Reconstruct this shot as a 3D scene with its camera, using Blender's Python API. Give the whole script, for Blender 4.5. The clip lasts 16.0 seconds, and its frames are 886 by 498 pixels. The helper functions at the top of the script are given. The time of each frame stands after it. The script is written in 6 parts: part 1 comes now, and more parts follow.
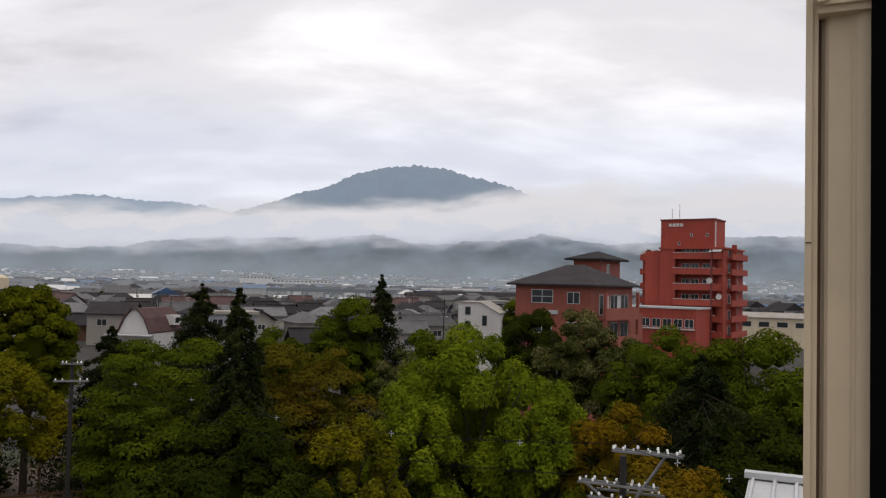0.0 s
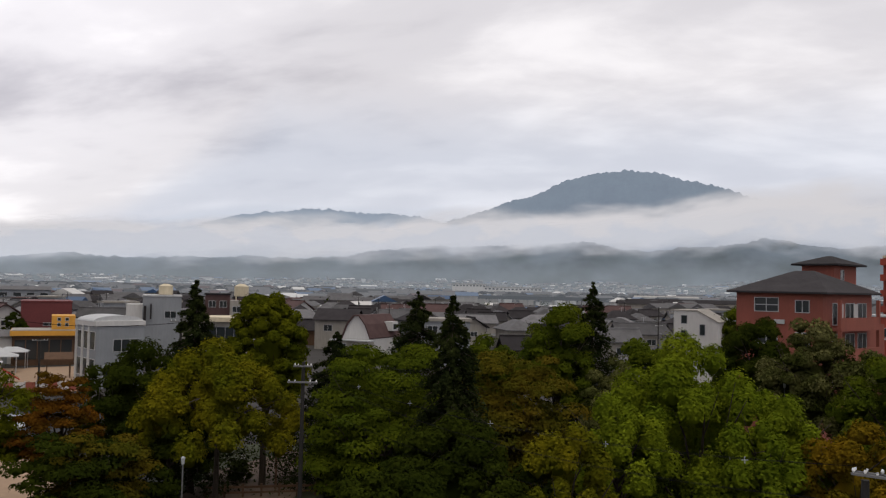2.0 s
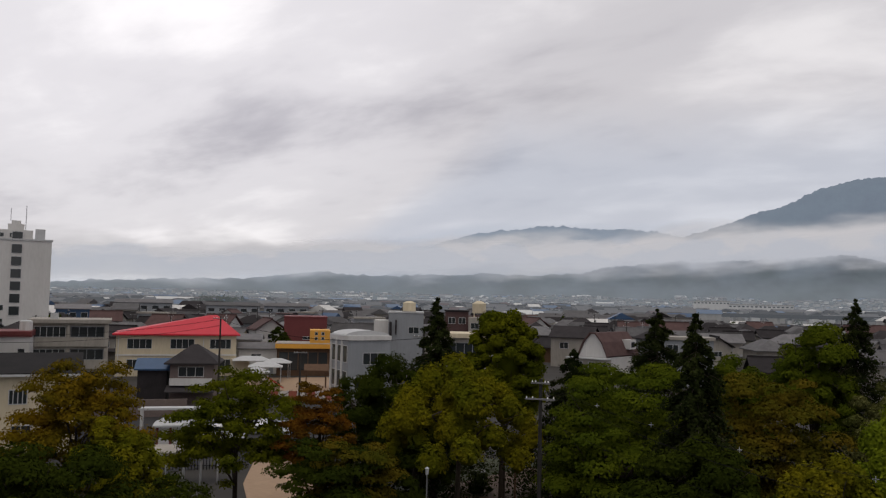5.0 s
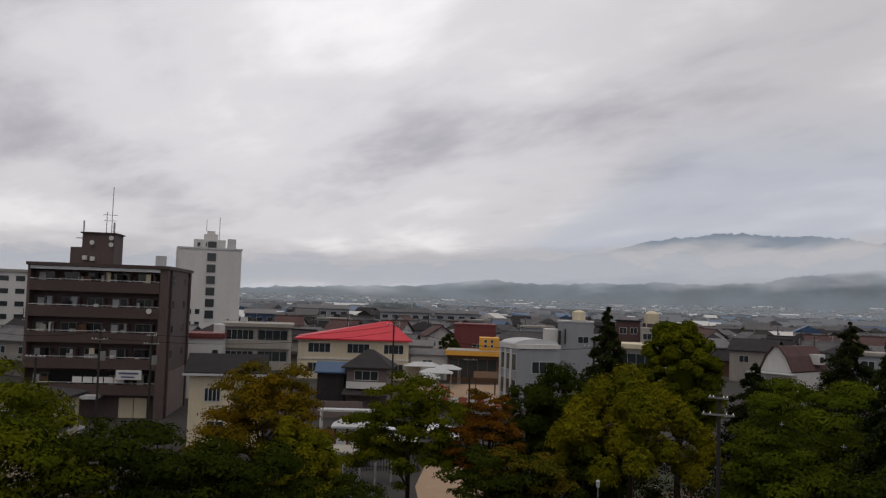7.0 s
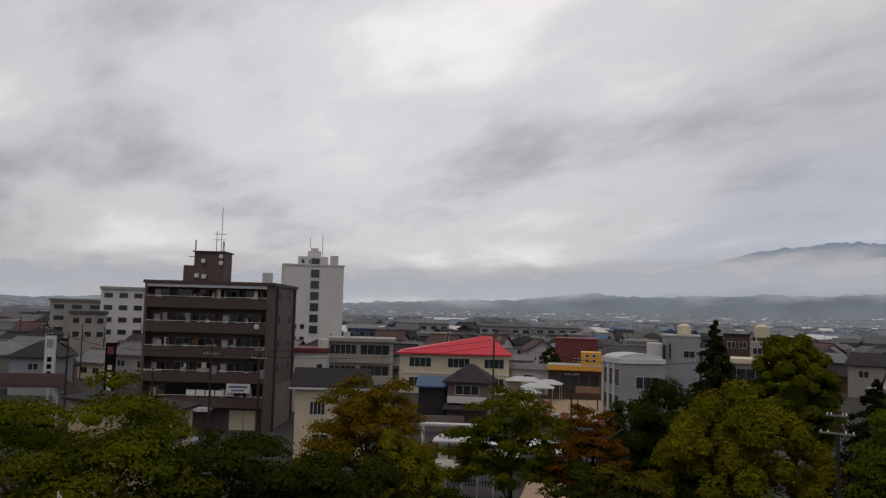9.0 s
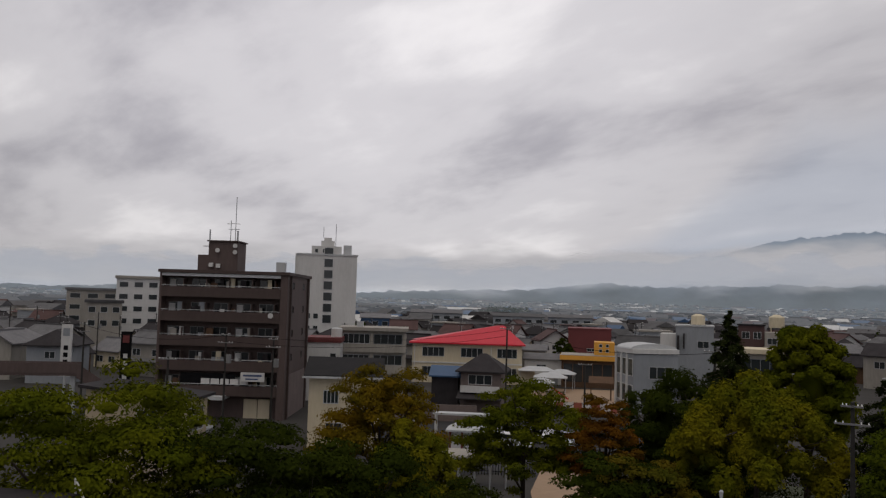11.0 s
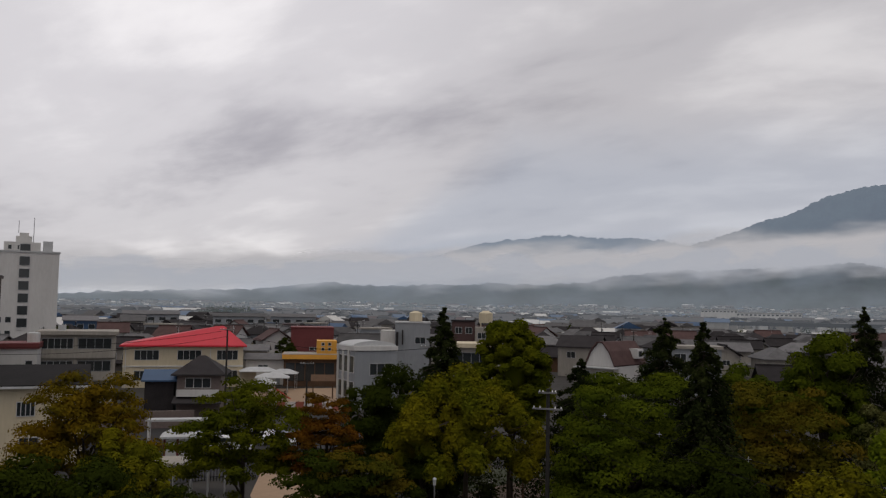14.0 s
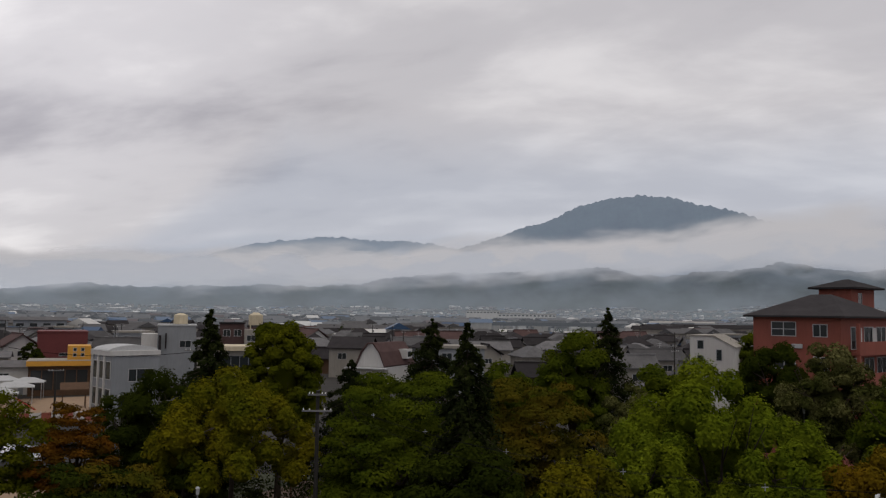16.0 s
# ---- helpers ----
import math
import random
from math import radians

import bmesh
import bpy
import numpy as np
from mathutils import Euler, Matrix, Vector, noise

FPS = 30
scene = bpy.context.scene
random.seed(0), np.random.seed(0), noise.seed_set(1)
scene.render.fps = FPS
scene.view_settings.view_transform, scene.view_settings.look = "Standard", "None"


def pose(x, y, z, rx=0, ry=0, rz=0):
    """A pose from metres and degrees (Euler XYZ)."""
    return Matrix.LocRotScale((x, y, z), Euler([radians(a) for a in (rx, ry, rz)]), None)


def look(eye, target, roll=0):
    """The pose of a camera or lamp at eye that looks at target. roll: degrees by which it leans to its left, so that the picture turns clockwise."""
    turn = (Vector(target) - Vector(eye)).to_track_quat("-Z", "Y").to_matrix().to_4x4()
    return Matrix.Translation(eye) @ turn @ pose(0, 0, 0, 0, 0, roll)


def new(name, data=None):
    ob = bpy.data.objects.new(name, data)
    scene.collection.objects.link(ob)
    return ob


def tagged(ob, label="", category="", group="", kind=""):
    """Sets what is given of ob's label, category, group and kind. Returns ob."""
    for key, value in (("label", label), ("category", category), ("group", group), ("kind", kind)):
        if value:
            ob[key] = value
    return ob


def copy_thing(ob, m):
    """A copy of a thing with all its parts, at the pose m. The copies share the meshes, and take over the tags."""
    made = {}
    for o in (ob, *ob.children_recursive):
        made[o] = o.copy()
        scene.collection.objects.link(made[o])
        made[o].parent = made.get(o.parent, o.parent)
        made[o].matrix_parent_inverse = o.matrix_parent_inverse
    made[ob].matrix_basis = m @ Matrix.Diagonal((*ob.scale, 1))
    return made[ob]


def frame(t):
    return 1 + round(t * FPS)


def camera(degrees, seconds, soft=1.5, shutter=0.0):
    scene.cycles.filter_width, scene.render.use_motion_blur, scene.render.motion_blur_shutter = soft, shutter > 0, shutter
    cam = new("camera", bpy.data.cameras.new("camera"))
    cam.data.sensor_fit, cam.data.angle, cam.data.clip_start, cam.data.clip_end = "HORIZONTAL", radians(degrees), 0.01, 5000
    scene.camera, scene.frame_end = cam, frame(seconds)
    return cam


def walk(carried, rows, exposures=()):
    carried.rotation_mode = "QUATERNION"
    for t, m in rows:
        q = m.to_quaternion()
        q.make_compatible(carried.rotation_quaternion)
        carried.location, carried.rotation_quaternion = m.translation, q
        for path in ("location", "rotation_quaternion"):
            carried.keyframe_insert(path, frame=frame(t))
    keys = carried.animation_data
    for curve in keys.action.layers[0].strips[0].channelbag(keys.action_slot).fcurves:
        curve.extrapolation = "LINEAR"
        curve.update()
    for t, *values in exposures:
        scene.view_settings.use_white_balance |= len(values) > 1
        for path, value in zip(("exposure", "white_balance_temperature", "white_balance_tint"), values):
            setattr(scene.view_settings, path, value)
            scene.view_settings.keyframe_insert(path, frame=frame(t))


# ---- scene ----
EYE = 14.5
cam = camera(56.1, 16.0, soft=1.25)
# seconds, sideways metres, yaw, pitch, roll
ROWS = [
    (0.0, -0.000, 0.00, 2.34, -1.39),
    (0.5, -0.010, 3.10, 2.39, -1.65),
    (1.0, -0.022, 7.10, 2.23, -1.56),
    (1.5, -0.032, 10.13, 2.36, -1.10),
    (2.0, -0.045, 14.39, 2.54, -1.25),
    (2.5, -0.059, 18.74, 2.64, -1.33),
    (3.0, -0.069, 21.85, 2.59, -1.27),
    (3.2, -0.072, 22.92, 2.93, -1.28),
    (5.3, -0.100, 32.05, 3.36, -1.25),
    (5.5, -0.104, 33.22, 3.37, -1.25),
    (6.0, -0.112, 35.77, 3.14, -1.33),
    (6.5, -0.121, 38.44, 3.23, -1.64),
    (7.0, -0.132, 42.04, 3.63, -1.90),
    (7.5, -0.140, 44.68, 3.70, -2.11),
    (8.0, -0.146, 46.55, 3.65, -2.12),
    (8.5, -0.150, 47.71, 4.14, -1.83),
    (9.0, -0.153, 48.88, 4.41, -1.57),
    (9.2, -0.156, 49.58, 4.57, -1.52),
    (11.3, -0.156, 49.66, 3.55, -1.74),
    (11.5, -0.155, 49.25, 3.56, -1.74),
    (12.0, -0.144, 45.75, 3.73, -1.71),
    (12.5, -0.134, 42.77, 3.76, -1.24),
    (13.0, -0.123, 39.29, 4.00, -1.11),
    (13.5, -0.110, 35.16, 3.96, -0.97),
    (14.0, -0.097, 30.92, 4.04, -0.97),
    (14.5, -0.085, 27.08, 4.00, -0.93),
    (15.0, -0.072, 22.90, 4.25, -0.95),
    (15.5, -0.058, 18.53, 4.59, -1.09),
    (16.0, -0.048, 15.35, 4.38, -0.76),
]
walk(cam, [(t, pose(x, 0, EYE, 90 + pitch, roll, yaw)) for t, x, yaw, pitch, roll in ROWS],
     [(0.0, 0.32), (0.6, 0.3), (1.5, 0.2), (2.2, 0.14), (3.0, 0.05), (5.5, -0.13), (7.5, -0.28), (9.0, -0.33), (12.5, -0.38), (16.0, -0.28)])

# ---- sky and light ----
def node(nt, kind, **props):
    n = nt.nodes.new(kind)
    for key, value in props.items():
        if key in n.inputs:
            n.inputs[key].default_value = value
    return n


world = bpy.data.worlds.new("overcast_sky")
scene.world = world
world.use_nodes = True
wt = world.node_tree
wt.nodes.clear()
w_out = wt.nodes.new("ShaderNodeOutputWorld")
w_bg = wt.nodes.new("ShaderNodeBackground")
w_sky = wt.nodes.new("ShaderNodeTexSky")
w_sky.sky_type = "NISHITA"
w_sky.sun_disc = False
w_sky.sun_elevation, w_sky.sun_rotation = radians(70), radians(152)
w_gain = wt.nodes.new("ShaderNodeVectorMath")
w_gain.operation = "SCALE"
w_gain.inputs["Scale"].default_value = 0.1
wt.links.new(w_sky.outputs["Color"], w_gain.inputs[0])
w_geo = wt.nodes.new("ShaderNodeTexCoord")
w_sep = wt.nodes.new("ShaderNodeSeparateXYZ")
wt.links.new(w_geo.outputs["Generated"], w_sep.inputs[0])
w_up = wt.nodes.new("ShaderNodeMath")
w_up.operation = "MAXIMUM"
w_up.inputs[1].default_value = 0.0
wt.links.new(w_sep.outputs["Z"], w_up.inputs[0])
w_add = wt.nodes.new("ShaderNodeMath")
w_add.operation = "ADD"
w_add.inputs[1].default_value = 0.26
wt.links.new(w_up.outputs[0], w_add.inputs[0])
w_inv = wt.nodes.new("ShaderNodeMath")
w_inv.operation = "DIVIDE"
w_inv.inputs[0].default_value = 1.0
wt.links.new(w_add.outputs[0], w_inv.inputs[1])
# the cloud layer seen as a flat sheet overhead
w_sheet = wt.nodes.new("ShaderNodeVectorMath")
w_sheet.operation = "SCALE"
wt.links.new(w_geo.outputs["Generated"], w_sheet.inputs[0])
wt.links.new(w_inv.outputs[0], w_sheet.inputs["Scale"])
w_map = wt.nodes.new("ShaderNodeMapping")
w_map.inputs["Rotation"].default_value = (0, 0, radians(-28))
w_map.inputs["Scale"].default_value = (0.9, 1.5, 0.0)
w_map.inputs["Location"].default_value = (1.7, 4.1, 0)
wt.links.new(w_sheet.outputs[0], w_map.inputs[0])
w_big = node(wt, "ShaderNodeTexNoise", Scale=0.7, Detail=5.0, Roughness=0.47, Distortion=0.2)
w_fine = node(wt, "ShaderNodeTexNoise", Scale=2.1, Detail=6.0, Roughness=0.55, Distortion=0.15)
wt.links.new(w_map.outputs[0], w_big.inputs["Vector"])
wt.links.new(w_map.outputs[0], w_fine.inputs["Vector"])
w_mix = wt.nodes.new("ShaderNodeMix")
w_mix.data_type = "FLOAT"
w_mix.inputs[0].default_value = 0.3
wt.links.new(w_big.outputs["Fac"], w_mix.inputs[2])
wt.links.new(w_fine.outputs["Fac"], w_mix.inputs[3])
w_ramp = wt.nodes.new("ShaderNodeValToRGB")
cr = w_ramp.color_ramp
cr.interpolation = "EASE"
cr.elements[0].position, cr.elements[0].color = 0.365, (0.42, 0.40, 0.435, 1)
cr.elements[1].position, cr.elements[1].color = 0.61, (0.93, 0.895, 0.905, 1)
e = cr.elements.new(0.5)
e.color = (0.70, 0.672, 0.695, 1)
wt.links.new(w_mix.outputs[0], w_ramp.inputs[0])
w_cloud = wt.nodes.new("ShaderNodeMix")
w_cloud.data_type = "RGBA"
w_cloud.inputs[0].default_value = 0.94
wt.links.new(w_gain.outputs[0], w_cloud.inputs[6])
wt.links.new(w_ramp.outputs[0], w_cloud.inputs[7])
# the cloud is thickest overhead and thins towards the horizon
w_thick = wt.nodes.new("ShaderNodeMapRange")
w_thick.interpolation_type = "SMOOTHSTEP"
for key, value in (("From Min", 0.3), ("From Max", 0.8), ("To Min", 1.0), ("To Max", 1.0)):
    w_thick.inputs[key].default_value = value
wt.links.new(w_up.outputs[0], w_thick.inputs["Value"])
w_dim = wt.nodes.new("ShaderNodeVectorMath")
w_dim.operation = "SCALE"
wt.links.new(w_cloud.outputs[2], w_dim.inputs[0])
wt.links.new(w_thick.outputs[0], w_dim.inputs["Scale"])
# the hidden sun brightens one broad quarter of the cloud
w_quarter = wt.nodes.new("ShaderNodeVectorMath")
w_quarter.operation = "DOT_PRODUCT"
w_quarter.inputs[1].default_value = (-0.72, 0.52, 0.46)
wt.links.new(w_geo.outputs["Generated"], w_quarter.inputs[0])
w_glow = wt.nodes.new("ShaderNodeMapRange")
w_glow.interpolation_type = "SMOOTHSTEP"
for key, value in (("From Min", 0.82), ("From Max", 1.0), ("To Min", 0.98), ("To Max", 1.30)):
    w_glow.inputs[key].default_value = value
wt.links.new(w_quarter.outputs["Value"], w_glow.inputs["Value"])
w_lit = wt.nodes.new("ShaderNodeVectorMath")
w_lit.operation = "SCALE"
wt.links.new(w_dim.outputs[0], w_lit.inputs[0])
wt.links.new(w_glow.outputs[0], w_lit.inputs["Scale"])
wt.links.new(w_lit.outputs[0], w_bg.inputs["Color"])
w_bg.inputs["Strength"].default_value = 1.0
wt.links.new(w_bg.outputs[0], w_out.inputs[0])

sun_data = bpy.data.lights.new("sun", "SUN")
sun_data.energy, sun_data.angle, sun_data.color = 0.9, radians(30), (1.0, 0.90, 0.74)
sun = new("sun", sun_data)
sun.matrix_world = look((0, 0, 60), (-9, 17, 8))

# ---- materials ----
def mat(name, color, rough=0.8, scale=1.0, amount=0.25, bump=0.0, metal=0.0, spread=0.0, fine=9.0, streak=1.0, spec=0.3):
    """Paint, plaster, stone and the like: two scales of variation, optional relief and change from piece to piece."""
    m = bpy.data.materials.new(name)
    m.use_nodes = True
    nt = m.node_tree
    bsdf = nt.nodes["Principled BSDF"]
    tc = nt.nodes.new("ShaderNodeTexCoord")
    mp = nt.nodes.new("ShaderNodeMapping")
    mp.inputs["Scale"].default_value = (1, 1, streak)
    nt.links.new(tc.outputs["Object"], mp.inputs[0])
    n1 = node(nt, "ShaderNodeTexNoise", Scale=scale, Detail=4.0, Roughness=0.6)
    n2 = node(nt, "ShaderNodeTexNoise", Scale=scale * fine, Detail=3.0, Roughness=0.6)
    nt.links.new(mp.outputs[0], n1.inputs["Vector"])
    nt.links.new(mp.outputs[0], n2.inputs["Vector"])
    mx = nt.nodes.new("ShaderNodeMix")
    mx.data_type = "FLOAT"
    mx.inputs[0].default_value = 0.4
    nt.links.new(n1.outputs["Fac"], mx.inputs[2])
    nt.links.new(n2.outputs["Fac"], mx.inputs[3])
    rp = nt.nodes.new("ShaderNodeMapRange")
    rp.inputs["From Min"].default_value, rp.inputs["From Max"].default_value = 0.3, 0.7
    rp.inputs["To Min"].default_value, rp.inputs["To Max"].default_value = 1 - amount, 1 + amount * 0.6
    nt.links.new(mx.outputs[0], rp.inputs["Value"])
    last = rp.outputs[0]
    if spread:
        info = nt.nodes.new("ShaderNodeObjectInfo")
        sp = nt.nodes.new("ShaderNodeMapRange")
        sp.inputs["To Min"].default_value, sp.inputs["To Max"].default_value = 1 - spread, 1 + spread
        nt.links.new(info.outputs["Random"], sp.inputs["Value"])
        mu = nt.nodes.new("ShaderNodeMath")
        mu.operation = "MULTIPLY"
        nt.links.new(last, mu.inputs[0])
        nt.links.new(sp.outputs[0], mu.inputs[1])
        last = mu.outputs[0]
    sc = nt.nodes.new("ShaderNodeVectorMath")
    sc.operation = "SCALE"
    sc.inputs[0].default_value = color
    nt.links.new(last, sc.inputs["Scale"])
    nt.links.new(sc.outputs[0], bsdf.inputs["Base Color"])
    bsdf.inputs["Roughness"].default_value = rough
    bsdf.inputs["Metallic"].default_value = metal
    bsdf.inputs["Specular IOR Level"].default_value = spec
    if bump:
        bp = nt.nodes.new("ShaderNodeBump")
        bp.inputs["Strength"].default_value = bump
        bp.inputs["Distance"].default_value = 0.02
        nt.links.new(n2.outputs["Fac"], bp.inputs["Height"])
        nt.links.new(bp.outputs[0], bsdf.inputs["Normal"])
    return m


def leaf_mat(name, color, second, vary=0.18):
    color, second = [k * c for k, c in zip((0.86, 0.79, 0.8), color)], [k * c for k, c in zip((0.75, 0.69, 0.7), second)]
    m = bpy.data.materials.new(name)
    m.use_nodes = True
    nt = m.node_tree
    nt.nodes.clear()
    out = nt.nodes.new("ShaderNodeOutputMaterial")
    geo = nt.nodes.new("ShaderNodeNewGeometry")
    tc = nt.nodes.new("ShaderNodeTexCoord")
    nz = node(nt, "ShaderNodeTexNoise", Scale=0.35, Detail=3.0)
    nt.links.new(tc.outputs["Object"], nz.inputs["Vector"])
    rg = nt.nodes.new("ShaderNodeMapRange")
    rg.inputs["From Min"].default_value, rg.inputs["From Max"].default_value = 0.36, 0.64
    nt.links.new(nz.outputs["Fac"], rg.inputs["Value"])
    mx = nt.nodes.new("ShaderNodeMix")
    mx.data_type = "RGBA"
    mx.inputs[6].default_value, mx.inputs[7].default_value = (*color, 1), (*second, 1)
    nt.links.new(rg.outputs[0], mx.inputs[0])
    rr = nt.nodes.new("ShaderNodeMapRange")
    rr.inputs["To Min"].default_value, rr.inputs["To Max"].default_value = 1 - vary, 1 + vary
    nt.links.new(geo.outputs["Random Per Island"], rr.inputs["Value"])
    sc = nt.nodes.new("ShaderNodeVectorMath")
    sc.operation = "SCALE"
    nt.links.new(mx.outputs[2], sc.inputs[0])
    nt.links.new(rr.outputs[0], sc.inputs["Scale"])
    df = nt.nodes.new("ShaderNodeBsdfDiffuse")
    tr = nt.nodes.new("ShaderNodeBsdfTranslucent")
    ms = nt.nodes.new("ShaderNodeMixShader")
    ms.inputs[0].default_value = 0.2
    nt.links.new(sc.outputs[0], df.inputs["Color"])
    nt.links.new(sc.outputs[0], tr.inputs["Color"])
    nt.links.new(df.outputs[0], ms.inputs[1])
    nt.links.new(tr.outputs[0], ms.inputs[2])
    nt.links.new(ms.outputs[0], out.inputs[0])
    return m


def mist_glow_mat(name, color, density, low, high, wisp, scale):
    """Thin vapour as a glowing see-through sheet: u runs along the bank in metres, v from its foot (0) to its top (1).
    """
    m = bpy.data.materials.new(name)
    m.use_nodes = True
    nt = m.node_tree
    nt.nodes.clear()
    out = nt.nodes.new("ShaderNodeOutputMaterial")
    uv = nt.nodes.new("ShaderNodeUVMap")
    sep = nt.nodes.new("ShaderNodeSeparateXYZ")
    nt.links.new(uv.outputs[0], sep.inputs[0])
    mp = nt.nodes.new("ShaderNodeMapping")
    mp.inputs["Scale"].default_value = (scale, 3.2, 1)
    nt.links.new(uv.outputs[0], mp.inputs[0])
    nz = node(nt, "ShaderNodeTexNoise", Scale=1.0, Detail=3.0, Roughness=0.5)
    nt.links.new(mp.outputs[0], nz.inputs["Vector"])
    off = nt.nodes.new("ShaderNodeMath")
    off.operation = "MULTIPLY_ADD"
    off.inputs[1].default_value, off.inputs[2].default_value = wisp, -0.5 * wisp
    nt.links.new(nz.outputs["Fac"], off.inputs[0])
    v = nt.nodes.new("ShaderNodeMath")
    v.operation = "ADD"
    nt.links.new(sep.outputs["Y"], v.inputs[0])
    nt.links.new(off.outputs[0], v.inputs[1])

    def ramp(a, b, c, d):
        r = nt.nodes.new("ShaderNodeMapRange")
        r.interpolation_type = "SMOOTHSTEP"
        for key, value in zip(("From Min", "From Max", "To Min", "To Max"), (a, b, c, d)):
            r.inputs[key].default_value = value
        nt.links.new(v.outputs[0], r.inputs["Value"])
        return r

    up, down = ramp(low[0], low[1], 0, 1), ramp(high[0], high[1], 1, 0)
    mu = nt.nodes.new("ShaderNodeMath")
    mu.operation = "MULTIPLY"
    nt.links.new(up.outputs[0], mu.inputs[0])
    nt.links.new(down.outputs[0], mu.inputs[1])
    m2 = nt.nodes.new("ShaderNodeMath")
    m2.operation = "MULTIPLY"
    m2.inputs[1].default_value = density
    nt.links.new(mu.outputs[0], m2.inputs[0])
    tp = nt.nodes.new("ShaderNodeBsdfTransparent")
    # the vapour's brightness is a fixed emission, not scattered light
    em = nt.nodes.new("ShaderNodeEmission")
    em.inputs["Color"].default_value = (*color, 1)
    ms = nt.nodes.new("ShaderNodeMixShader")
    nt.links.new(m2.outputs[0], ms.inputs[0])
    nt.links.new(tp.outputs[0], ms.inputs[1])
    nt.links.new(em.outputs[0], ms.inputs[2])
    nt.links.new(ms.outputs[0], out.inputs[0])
    return m


